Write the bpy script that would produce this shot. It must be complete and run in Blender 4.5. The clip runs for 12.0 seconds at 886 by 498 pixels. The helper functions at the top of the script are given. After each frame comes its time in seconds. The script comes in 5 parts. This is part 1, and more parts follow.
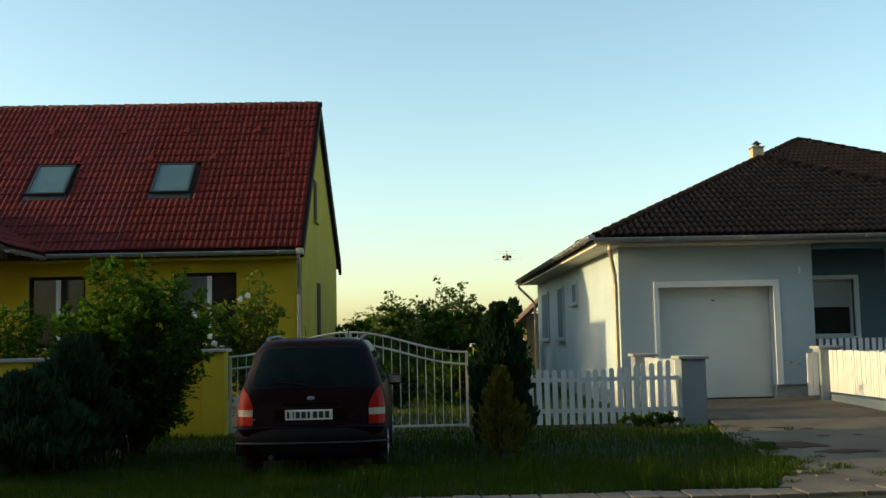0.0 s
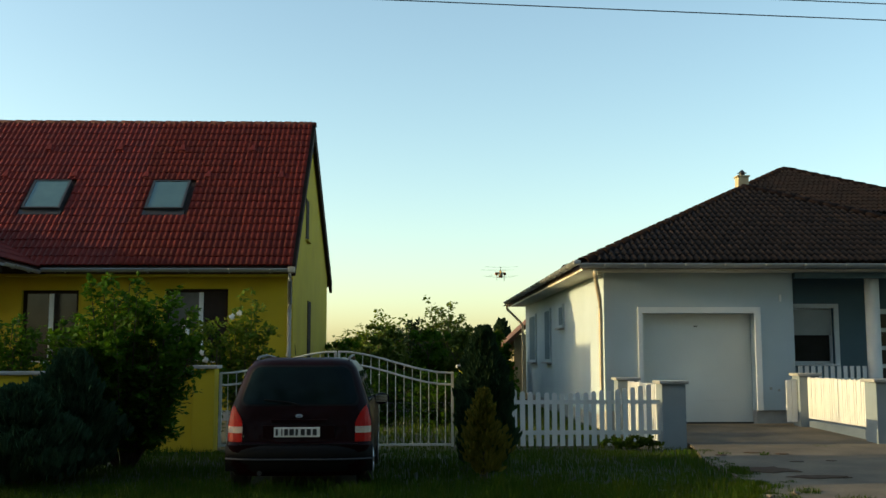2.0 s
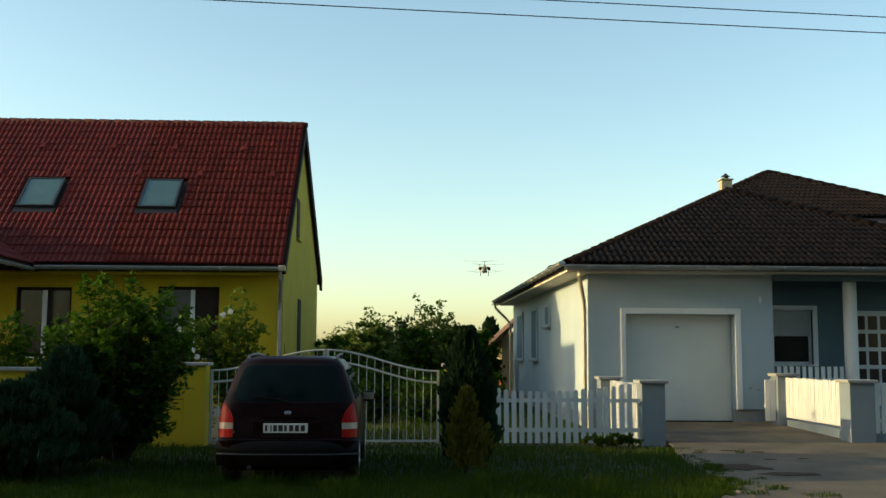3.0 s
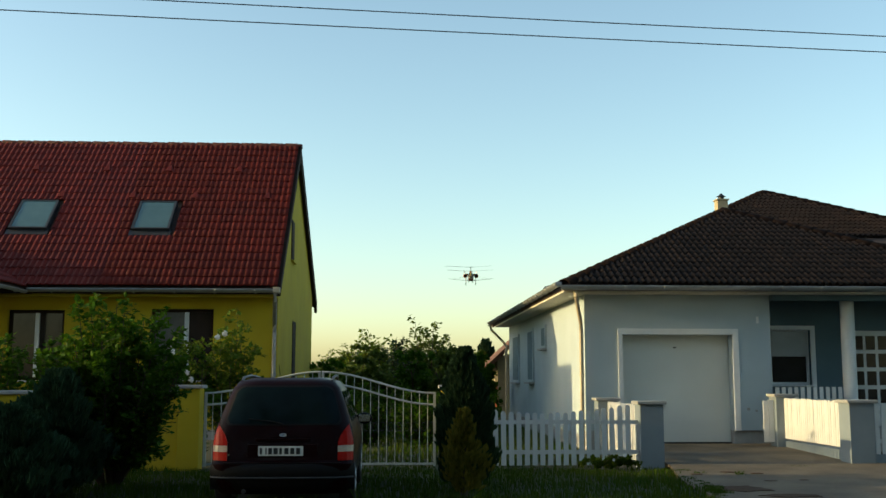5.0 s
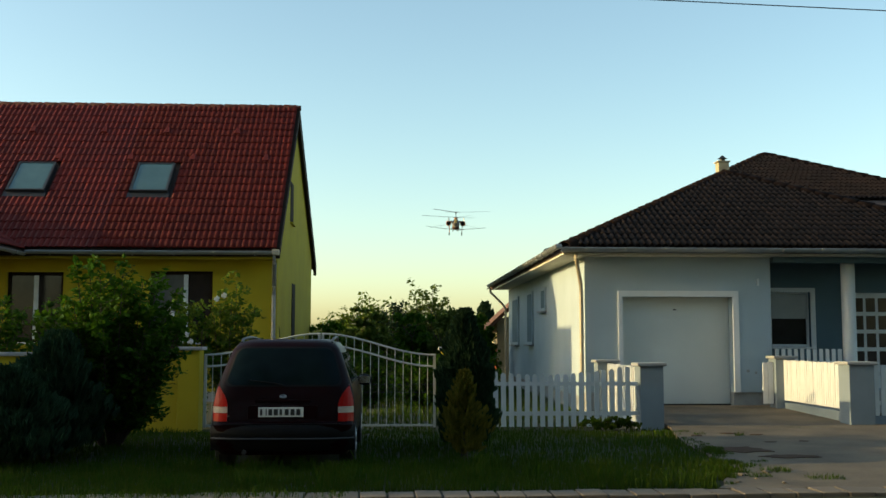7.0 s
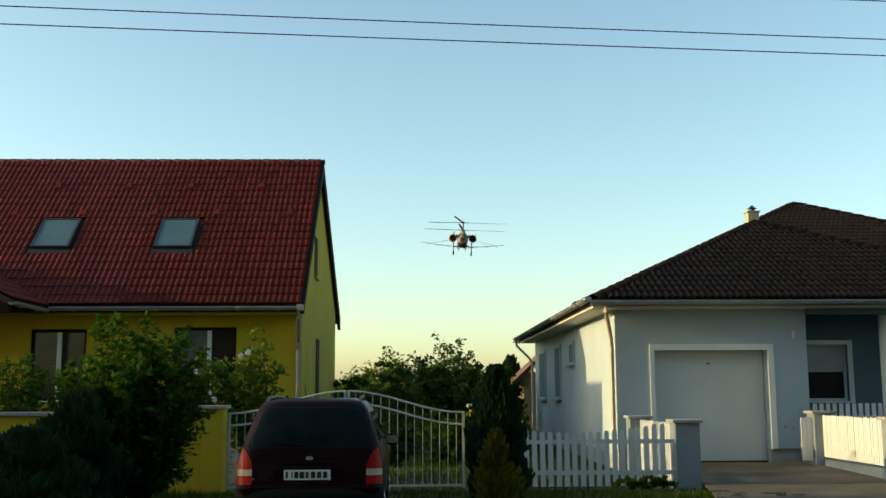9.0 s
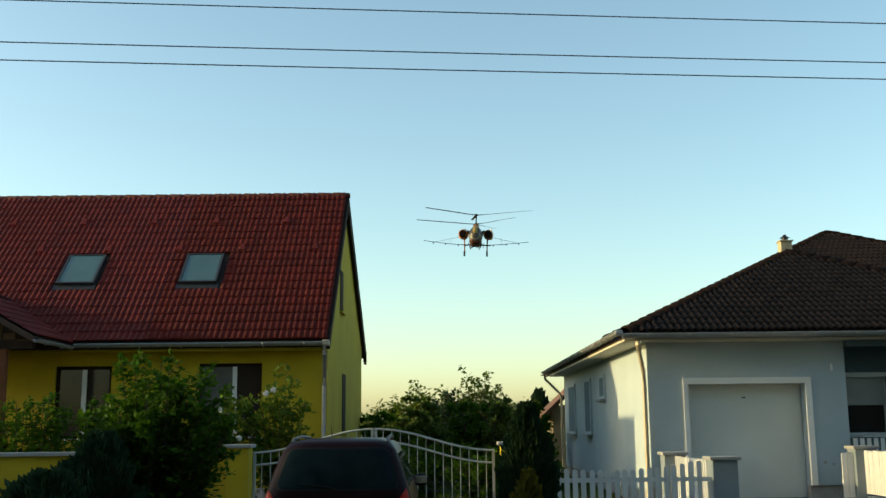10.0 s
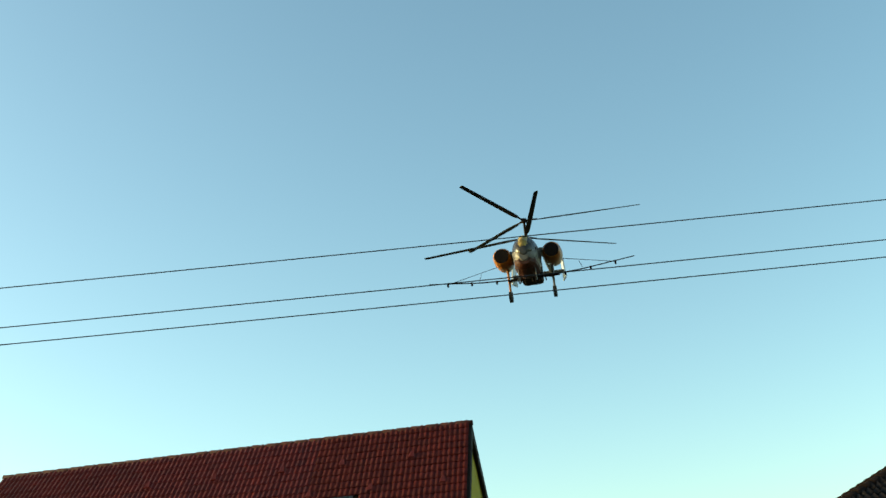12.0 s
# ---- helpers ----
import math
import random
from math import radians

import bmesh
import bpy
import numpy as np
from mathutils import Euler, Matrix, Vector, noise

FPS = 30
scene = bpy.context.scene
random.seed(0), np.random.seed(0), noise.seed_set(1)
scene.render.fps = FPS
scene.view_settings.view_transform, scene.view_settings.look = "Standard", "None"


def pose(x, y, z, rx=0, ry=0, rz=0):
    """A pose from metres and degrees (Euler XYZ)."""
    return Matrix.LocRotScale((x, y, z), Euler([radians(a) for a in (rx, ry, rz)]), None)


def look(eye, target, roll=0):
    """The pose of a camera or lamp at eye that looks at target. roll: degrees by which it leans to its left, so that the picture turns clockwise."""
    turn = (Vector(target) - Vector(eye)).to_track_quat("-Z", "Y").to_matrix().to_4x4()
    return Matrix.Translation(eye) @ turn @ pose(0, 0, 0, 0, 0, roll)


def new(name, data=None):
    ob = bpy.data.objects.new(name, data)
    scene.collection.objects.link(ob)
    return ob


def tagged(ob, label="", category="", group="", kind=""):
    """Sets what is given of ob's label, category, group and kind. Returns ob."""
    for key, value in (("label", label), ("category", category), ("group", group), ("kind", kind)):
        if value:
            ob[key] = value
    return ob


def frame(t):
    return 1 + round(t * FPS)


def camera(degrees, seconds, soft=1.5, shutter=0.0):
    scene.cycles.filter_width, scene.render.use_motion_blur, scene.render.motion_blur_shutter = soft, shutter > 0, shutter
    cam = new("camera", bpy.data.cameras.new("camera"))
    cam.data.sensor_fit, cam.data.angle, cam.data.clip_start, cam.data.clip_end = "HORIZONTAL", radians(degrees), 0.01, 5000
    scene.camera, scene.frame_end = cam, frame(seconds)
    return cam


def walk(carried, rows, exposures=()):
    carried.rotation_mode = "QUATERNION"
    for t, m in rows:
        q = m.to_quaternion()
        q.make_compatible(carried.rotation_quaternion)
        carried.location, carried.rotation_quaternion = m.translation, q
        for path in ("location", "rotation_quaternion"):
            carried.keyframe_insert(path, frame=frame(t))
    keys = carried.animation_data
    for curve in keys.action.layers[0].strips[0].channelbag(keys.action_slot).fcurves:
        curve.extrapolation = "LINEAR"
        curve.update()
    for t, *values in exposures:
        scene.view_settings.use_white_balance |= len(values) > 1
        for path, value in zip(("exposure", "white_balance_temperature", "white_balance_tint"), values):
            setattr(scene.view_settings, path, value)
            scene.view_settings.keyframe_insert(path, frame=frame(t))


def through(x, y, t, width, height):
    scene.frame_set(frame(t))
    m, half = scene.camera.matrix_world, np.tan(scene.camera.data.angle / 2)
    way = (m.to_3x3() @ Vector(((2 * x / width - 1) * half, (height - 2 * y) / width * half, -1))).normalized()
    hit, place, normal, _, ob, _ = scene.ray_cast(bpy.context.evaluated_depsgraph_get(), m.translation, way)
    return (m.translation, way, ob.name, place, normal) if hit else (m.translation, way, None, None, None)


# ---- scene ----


# ---- camera ----
cam = camera(47.06, 12.0, soft=1.5)
PATH = [
    (0, (-0.009, 0.295, 1.511), (0.226, 10.253, 2.395), -1.18),
    (0.5, (-0.016, 0.252, 1.533), (0.217, 10.197, 2.556), -0.91),
    (1, (-0.004, 0.218, 1.550), (0.232, 10.158, 2.614), -0.66),
    (1.5, (-0.003, 0.177, 1.547), (0.247, 10.116, 2.629), -0.38),
    (2, (0.031, -0.131, 1.557), (0.351, 9.808, 2.617), -0.09),
    (2.5, (0.081, -0.474, 1.580), (0.456, 9.466, 2.611), 0.15),
    (3, (0.099, -0.585, 1.590), (0.502, 9.354, 2.620), 0.27),
    (5, (0.074, -0.465, 1.568), (0.531, 9.446, 2.818), 0.04),
    (5.5, (0.077, -0.448, 1.557), (0.544, 9.483, 2.635), 0.03),
    (6, (0.072, -0.447, 1.558), (0.548, 9.498, 2.486), 0.06),
    (6.5, (0.073, -0.423, 1.546), (0.548, 9.528, 2.406), 0.06),
    (8.5, (-0.007, -0.132, 1.591), (0.334, 9.784, 2.838), -0.14),
    (9, (-0.016, -0.033, 1.615), (0.233, 9.865, 3.019), -0.28),
    (9.5, (-0.057, 0.141, 1.620), (0.095, 10.014, 3.195), -0.45),
    (10, (-0.050, 0.296, 1.697), (-0.046, 10.148, 3.411), -0.61),
    (10.5, (-0.063, 0.464, 1.747), (-0.226, 10.287, 3.613), -0.80),
    (11, (-0.026, 0.586, 1.723), (-0.433, 10.330, 3.935), -1.63),
    (11.5, (-0.038, 0.552, 1.733), (-0.710, 10.096, 4.634), -3.35),
    (12, (-0.031, 0.442, 1.880), (-1.010, 9.605, 5.678), -5.46),
]
walk(cam, [(t, look(eye, target, roll)) for t, eye, target, roll in PATH], [(0.0, 1.47, 7750, 0), (9.5, 1.44, 7700, -2), (11.0, 1.46, 7650, -7), (12.0, 1.5, 7600, -13)])

# ---- light ----
SUN_EL, SUN_AZ = radians(11.8), radians(269.3)
world = bpy.data.worlds.new("sky")
scene.world = world
world.use_nodes = True
wn = world.node_tree
sky = wn.nodes.new("ShaderNodeTexSky")
sky.sky_type, sky.sun_disc = "NISHITA", False
sky.sun_elevation, sky.sun_rotation = SUN_EL, SUN_AZ
sky.air_density, sky.dust_density, sky.ozone_density = 1.0, 1.3, 2.2
wn.nodes["Background"].inputs["Strength"].default_value = 0.13
wn.links.new(sky.outputs["Color"], wn.nodes["Background"].inputs["Color"])
sun = new("sun", bpy.data.lights.new("sun", "SUN"))
sun.data.energy, sun.data.angle, sun.data.color = 2.0, radians(0.6), (1.0, 0.78, 0.45)
to_sun = Vector((math.sin(SUN_AZ) * math.cos(SUN_EL), math.cos(SUN_AZ) * math.cos(SUN_EL), math.sin(SUN_EL)))
sun.matrix_world = look(to_sun * 60, (0, 0, 0))


# ---- materials ----
def mat(name, a, b=None, rough=0.7, metal=0.0, scale=6.0, fine=60.0, bump=0.15, coat=0.0, island=0.0, per_object=0.0, spec=0.5):
    """Two tones mixed by coarse and fine noise, with a fine relief."""
    m = bpy.data.materials.new(name)
    m.use_nodes = True
    n, l = m.node_tree.nodes, m.node_tree.links
    p = n["Principled BSDF"]
    p.inputs["Roughness"].default_value, p.inputs["Metallic"].default_value = rough, metal
    p.inputs["Coat Weight"].default_value, p.inputs["Specular IOR Level"].default_value = coat, spec
    b = b or tuple(v * 0.8 for v in a)
    geo = n.new("ShaderNodeTexCoord")
    n1, n2 = n.new("ShaderNodeTexNoise"), n.new("ShaderNodeTexNoise")
    n1.inputs["Scale"].default_value, n2.inputs["Scale"].default_value = scale, fine
    n1.inputs["Detail"].default_value, n2.inputs["Detail"].default_value = 5.0, 3.0
    l.new(geo.outputs["Object"], n1.inputs["Vector"])
    l.new(geo.outputs["Object"], n2.inputs["Vector"])
    add = n.new("ShaderNodeMath")
    add.operation = "MULTIPLY_ADD"
    add.inputs[1].default_value = 0.45
    l.new(n2.outputs["Fac"], add.inputs[0])
    l.new(n1.outputs["Fac"], add.inputs[2])
    ramp = n.new("ShaderNodeMapRange")
    ramp.inputs["From Min"].default_value, ramp.inputs["From Max"].default_value = 0.45, 1.0
    last = add.outputs[0]
    if island or per_object:
        src = n.new("ShaderNodeNewGeometry").outputs["Random Per Island"] if island else n.new("ShaderNodeObjectInfo").outputs["Random"]
        more = n.new("ShaderNodeMath")
        more.operation = "MULTIPLY_ADD"
        more.inputs[1].default_value = island or per_object
        l.new(src, more.inputs[0])
        l.new(last, more.inputs[2])
        last = more.outputs[0]
        ramp.inputs["From Max"].default_value = 1.0 + (island or per_object)
    l.new(last, ramp.inputs["Value"])
    mix = n.new("ShaderNodeMix")
    mix.data_type = "RGBA"
    mix.inputs["A"].default_value, mix.inputs["B"].default_value = (*a, 1), (*b, 1)
    l.new(ramp.outputs[0], mix.inputs["Factor"])
    l.new(mix.outputs["Result"], p.inputs["Base Color"])
    if bump:
        bp = n.new("ShaderNodeBump")
        bp.inputs["Strength"].default_value, bp.inputs["Distance"].default_value = bump, 0.01
        l.new(n2.outputs["Fac"], bp.inputs["Height"])
        l.new(bp.outputs["Normal"], p.inputs["Normal"])
    return m


def leafy(name, a, b, island=0.8, through=0.35):
    m = mat(name, a, b, rough=0.6, scale=1.5, fine=30, bump=0.0, island=island, spec=0.08)
    n, l = m.node_tree.nodes, m.node_tree.links
    p, out = n["Principled BSDF"], n["Material Output"]
    tr, mx = n.new("ShaderNodeBsdfTranslucent"), n.new("ShaderNodeMixShader")
    mx.inputs["Fac"].default_value = through
    l.new(p.inputs["Base Color"].links[0].from_socket, tr.inputs["Color"])
    l.new(p.outputs[0], mx.inputs[1])
    l.new(tr.outputs[0], mx.inputs[2])
    l.new(mx.outputs[0], out.inputs["Surface"])
    return m


M_YELLOW = mat("yellow_render", (0.45, 0.34, 0.014), (0.36, 0.265, 0.013), rough=0.9, scale=1.2, fine=140, bump=0.3)
M_WHITEWALL = mat("white_render", (0.39, 0.465, 0.51), (0.33, 0.40, 0.44), rough=0.9, scale=1.0, fine=140, bump=0.3)
# white render darkened to blue-grey: the porch's shade is in the colour
M_SHADEBLUE = mat("shade_blue_render", (0.10, 0.165, 0.20), (0.08, 0.13, 0.16), rough=0.9, scale=1.0, fine=140, bump=0.3)
M_WHITE = mat("white_paint", (0.66, 0.67, 0.67), (0.52, 0.53, 0.53), rough=0.45, scale=3, fine=50, bump=0.08, per_object=0.5)
M_GATE = mat("gate_white_paint", (0.50, 0.51, 0.47), (0.36, 0.37, 0.34), rough=0.55, scale=3, fine=50, bump=0.08, per_object=0.4, spec=0.2)
M_TRIM = mat("white_trim", (0.70, 0.71, 0.71), (0.62, 0.64, 0.65), rough=0.6, scale=2, fine=90, bump=0.1)
M_GARAGE = mat("garage_white", (0.62, 0.64, 0.61), (0.54, 0.56, 0.54), rough=0.5, scale=0.9, fine=40, bump=0.05)
M_REDTILE = mat("red_roof_tile", (0.14, 0.011, 0.006), (0.07, 0.006, 0.004), rough=0.62, scale=2, fine=40, bump=0.2, per_object=0.7, spec=0.18)
M_REDJOIN = mat("red_roof_tile_rest", (0.14, 0.011, 0.006), (0.07, 0.006, 0.004), rough=0.62, scale=2, fine=40, bump=0.2, island=0.7, spec=0.18)
M_REDRIDGE = mat("red_ridge_tile", (0.045, 0.008, 0.006), (0.02, 0.005, 0.004), rough=0.7, scale=2, fine=40, bump=0.2, per_object=0.6, spec=0.15)
M_BROWNTILE = mat("brown_roof_tile", (0.024, 0.0145, 0.0105), (0.008, 0.006, 0.005), rough=0.6, scale=2, fine=40, bump=0.2, per_object=0.7, spec=0.14)
M_BROWNJOIN = mat("brown_roof_tile_rest", (0.024, 0.0145, 0.0105), (0.008, 0.006, 0.005), rough=0.7, scale=2, fine=40, bump=0.2, island=0.7, spec=0.08)
M_BROWNCAP = mat("brown_hip_tile", (0.020, 0.011, 0.008), (0.010, 0.006, 0.005), rough=0.8, scale=3, fine=40, bump=0.2, per_object=0.6, spec=0.08)
M_DECK = mat("roof_underlay", (0.05, 0.03, 0.025), rough=0.9)
M_DARKWOOD = mat("dark_stained_wood", (0.03, 0.018, 0.012), (0.018, 0.011, 0.008), rough=0.8, scale=4, fine=60, spec=0.12)
M_PORCH = mat("brown_porch_boards", (0.075, 0.042, 0.018), (0.045, 0.026, 0.012), rough=0.8, scale=3, fine=50, per_object=0.5, spec=0.1)
M_POST = mat("orange_brown_timber", (0.16, 0.055, 0.02), (0.10, 0.035, 0.015), rough=0.7, scale=4, fine=50, spec=0.2)
M_SOFFIT = mat("soffit_board", (0.66, 0.62, 0.52), (0.56, 0.52, 0.44), rough=0.7, scale=3, fine=60)
M_GUTTER = mat("gutter_zinc", (0.36, 0.37, 0.37), (0.26, 0.27, 0.28), rough=0.45, metal=0.6, scale=5, fine=60, bump=0.05)
M_PIPE = mat("downpipe_beige", (0.46, 0.39, 0.29), (0.34, 0.28, 0.20), rough=0.45, metal=0.2, scale=5)
M_GREY = mat("grey_pillar_render", (0.20, 0.24, 0.275), (0.155, 0.19, 0.22), rough=0.9, scale=2, fine=120, bump=0.3)
M_CAP = mat("concrete_cap", (0.34, 0.34, 0.33), (0.24, 0.24, 0.24), rough=0.9, scale=6, fine=80, bump=0.3)
M_CONC = mat("concrete_paving", (0.18, 0.145, 0.105), (0.085, 0.07, 0.055), rough=0.9, scale=1.3, fine=34, bump=0.8, spec=0.2)
M_SLAB = mat("kerb_slab", (0.19, 0.15, 0.11), (0.09, 0.075, 0.06), rough=0.9, scale=5, fine=60, bump=0.4, per_object=0.6)
M_ROAD = mat("asphalt", (0.06, 0.058, 0.055), (0.04, 0.04, 0.04), rough=0.9, scale=2, fine=90, bump=0.5)
M_SOIL = mat("lawn_soil", (0.008, 0.020, 0.003), (0.017, 0.016, 0.006), rough=1.0, scale=1.1, fine=30, bump=0.6)
M_STAIN = mat("wet_stain", (0.05, 0.03, 0.02), (0.085, 0.055, 0.038), rough=0.95, scale=7, fine=40, spec=0.1)
M_GRASS = leafy("grass_blades", (0.017, 0.062, 0.004), (0.058, 0.074, 0.008), island=1.0)
M_LEAF = leafy("shrub_leaves", (0.015, 0.056, 0.005), (0.075, 0.155, 0.012), island=1.0)
M_LEAF2 = leafy("sapling_leaves", (0.05, 0.105, 0.012), (0.14, 0.18, 0.022), island=1.0)
M_TREE = leafy("far_tree_leaves", (0.045, 0.09, 0.018), (0.12, 0.15, 0.03), island=1.0)
# paler and greyer than the near trees: haze mixed into the colour
M_HAZEWOODS = leafy("hazy_wood_leaves", (0.10, 0.135, 0.075), (0.16, 0.18, 0.10), island=1.0)
M_CONIFER = leafy("conifer_sprays", (0.014, 0.036, 0.018), (0.036, 0.066, 0.03), island=1.0, through=0.15)
M_GOLDCON = leafy("golden_conifer_sprays", (0.07, 0.085, 0.014), (0.24, 0.18, 0.03), island=1.0, through=0.2)
M_JUNIPER = leafy("juniper_sprays", (0.015, 0.045, 0.025), (0.044, 0.085, 0.044), island=1.0, through=0.15)
M_BARK = mat("bark", (0.075, 0.055, 0.04), (0.04, 0.03, 0.022), rough=0.95, scale=8, fine=50, bump=0.6)
M_CARPAINT = mat("maroon_car_paint", (0.0085, 0.0012, 0.002), (0.0085, 0.0012, 0.002), rough=0.4, metal=0.0, scale=2, fine=20, bump=0.0, coat=0.06, spec=0.06)
M_PLASTIC = mat("black_plastic", (0.006, 0.0055, 0.006), (0.004, 0.004, 0.0045), rough=0.55, scale=6, fine=120, bump=0.1, spec=0.12)
M_RUBBER = mat("tyre_rubber", (0.014, 0.014, 0.014), (0.022, 0.021, 0.02), rough=0.85, scale=9, fine=120, bump=0.3)
M_ALLOY = mat("wheel_alloy", (0.5, 0.5, 0.5), (0.4, 0.4, 0.4), rough=0.35, metal=0.9, bump=0.0)
M_CHROME = mat("chrome", (0.75, 0.75, 0.75), (0.65, 0.65, 0.65), rough=0.15, metal=1.0, bump=0.0)
M_REDLENS = mat("red_lamp_lens", (0.40, 0.006, 0.004), (0.30, 0.005, 0.003), rough=0.3, scale=30, fine=120, bump=0.1, spec=0.12)
M_CLEARLENS = mat("clear_lamp_lens", (0.55, 0.44, 0.36), (0.38, 0.28, 0.22), rough=0.3, scale=30, fine=120, bump=0.1, spec=0.2)
M_PLATE = mat("plate_white", (0.72, 0.73, 0.70), (0.64, 0.65, 0.62), rough=0.4, scale=8, bump=0.0)
M_BLACK = mat("plate_black", (0.012, 0.012, 0.014), rough=0.5, bump=0.0)
M_CARGLASS = mat("tinted_car_glass", (0.0015, 0.004, 0.005), (0.005, 0.013, 0.015), rough=0.06, scale=1.5, fine=8, bump=0.0, coat=0.0, spec=0.08)
M_WINDOW = mat("window_glass_dark", (0.022, 0.018, 0.017), (0.035, 0.028, 0.026), rough=0.08, scale=1.2, fine=6, bump=0.0, coat=0.0, spec=0.3)
M_SKYLIGHT = mat("skylight_glass", (0.05, 0.105, 0.115), (0.075, 0.14, 0.145), rough=0.06, scale=1.2, fine=5, bump=0.0, coat=0.3)
M_CURTAIN = mat("net_curtain", (0.12, 0.115, 0.11), (0.08, 0.075, 0.072), rough=0.3, scale=8, fine=60, bump=0.0)
M_SHUTTER = mat("roller_shutter", (0.42, 0.43, 0.42), (0.35, 0.36, 0.36), rough=0.55, scale=3, fine=40, bump=0.05)
M_FLASH = mat("grey_flashing", (0.045, 0.047, 0.05), (0.03, 0.03, 0.034), rough=0.5, metal=0.4, scale=6, bump=0.05)
M_WIRE = mat("power_cable", (0.035, 0.04, 0.045), rough=0.6, bump=0.0)
M_CHIM = mat("chimney_render", (0.45, 0.38, 0.24), (0.34, 0.28, 0.18), rough=0.9, scale=6)
M_BRICKRED = mat("orange_boards", (0.42, 0.10, 0.035), (0.3, 0.07, 0.025), rough=0.8, scale=5)
M_SHEDROOF = mat("shed_roof_tiles", (0.16, 0.07, 0.04), (0.11, 0.05, 0.03), rough=0.8, scale=4)
M_HELIYEL = mat("helicopter_yellow", (0.40, 0.125, 0.009), (0.28, 0.08, 0.008), rough=0.4, scale=1.5, fine=20, bump=0.03)
M_HELIGREY = mat("helicopter_grey", (0.12, 0.10, 0.075), (0.075, 0.062, 0.05), rough=0.45, scale=1.5, fine=20, bump=0.03)
M_HELIDARK = mat("helicopter_dark", (0.016, 0.010, 0.007), (0.010, 0.006, 0.005), rough=0.85, scale=3, fine=30, spec=0.1)
M_HELIPANEL = mat("helicopter_nose_yellow", (0.34, 0.22, 0.03), (0.20, 0.13, 0.025), rough=0.35, scale=3, fine=20, bump=0.03)
M_HELIBROWN = mat("helicopter_red_brown", (0.075, 0.022, 0.010), (0.04, 0.013, 0.008), rough=0.6, scale=3, fine=30, spec=0.2)
M_HELIGLASS = mat("canopy_glass", (0.03, 0.024, 0.018), (0.05, 0.04, 0.028), rough=0.25, scale=2, bump=0.0, coat=0.1, spec=0.3)
M_BLADE = mat("rotor_blade_paint", (0.016, 0.018, 0.018), (0.010, 0.012, 0.012), rough=0.6, scale=2, bump=0.0, spec=0.2)
M_HELIWHITE = mat("helicopter_white", (0.6, 0.6, 0.57), (0.48, 0.48, 0.46), rough=0.5, scale=2, bump=0.0)


# ---- mesh helpers ----
def part(name, bm, material, parent=None, label="", smooth=False):
    me = bpy.data.meshes.new(name)
    bmesh.ops.recalc_face_normals(bm, faces=bm.faces)
    bm.to_mesh(me)
    bm.free()
    return mesh_part(name, me, material, parent, label, smooth)


def mesh_part(name, me, material, parent=None, label="", smooth=False):
    me.materials.append(material)
    if smooth:
        me.polygons.foreach_set("use_smooth", [True] * len(me.polygons))
        me.set_sharp_from_angle(angle=radians(38))
    ob = new(name, me)
    ob.parent = parent
    return tagged(ob, label)


def thing(name, m, label, category, group="", kind=""):
    ob = new(name)
    ob.matrix_basis = m
    return tagged(ob, label, category, group, kind)


def box(bm, x0, x1, y0, y1, z0, z1, bevel=0.0):
    made = bmesh.ops.create_cube(bm, size=1.0, matrix=Matrix.Translation(((x0 + x1) / 2, (y0 + y1) / 2, (z0 + z1) / 2)) @ Matrix.Diagonal((abs(x1 - x0), abs(y1 - y0), abs(z1 - z0), 1)))
    if bevel:
        edges = list({e for v in made["verts"] for e in v.link_edges})
        bmesh.ops.bevel(bm, geom=edges, offset=bevel, segments=2, affect="EDGES", profile=0.6)
    return bm


def boxed(*args, bevel=0.0):
    return box(bmesh.new(), *args, bevel=bevel)


def tube(bm, pts, r, n=8, r1=None):
    """A round bar along points, tapering from r to r1."""
    r1 = r if r1 is None else r1
    pts = [Vector(p) for p in pts]
    rings = []
    for i, p in enumerate(pts):
        d = (pts[min(i + 1, len(pts) - 1)] - pts[max(i - 1, 0)]).normalized()
        up = Vector((0, 0, 1)) if abs(d.z) < 0.9 else Vector((1, 0, 0))
        a = d.cross(up).normalized()
        b = d.cross(a)
        rr = r + (r1 - r) * i / max(1, len(pts) - 1)
        rings.append([bm.verts.new(p + rr * (math.cos(k * math.tau / n) * a + math.sin(k * math.tau / n) * b)) for k in range(n)])
    for s, t in zip(rings, rings[1:]):
        for k in range(n):
            bm.faces.new((s[k], s[(k + 1) % n], t[(k + 1) % n], t[k]))
    bm.faces.new(rings[0][::-1])
    bm.faces.new(rings[-1])
    return bm


def loft(bm, rings, close=True):
    """A skin over rings of equally many points."""
    vs = [[bm.verts.new(p) for p in ring] for ring in rings]
    n = len(vs[0])
    for s, t in zip(vs, vs[1:]):
        for k in range(n if close else n - 1):
            bm.faces.new((s[k], s[(k + 1) % n], t[(k + 1) % n], t[k]))
    if close:
        bm.faces.new(vs[0][::-1])
        bm.faces.new(vs[-1])
    return bm


def poly(bm, pts, axis, depth):
    """A flat outline given thickness along an axis (0 x, 1 y, 2 z)."""
    off = Vector([depth if i == axis else 0 for i in range(3)])
    a, b = [bm.verts.new(p) for p in pts], [bm.verts.new(Vector(p) + off) for p in pts]
    n = len(a)
    bm.faces.new(a)
    bm.faces.new(b[::-1])
    for k in range(n):
        bm.faces.new((a[k], b[k], b[(k + 1) % n], a[(k + 1) % n]))
    return bm


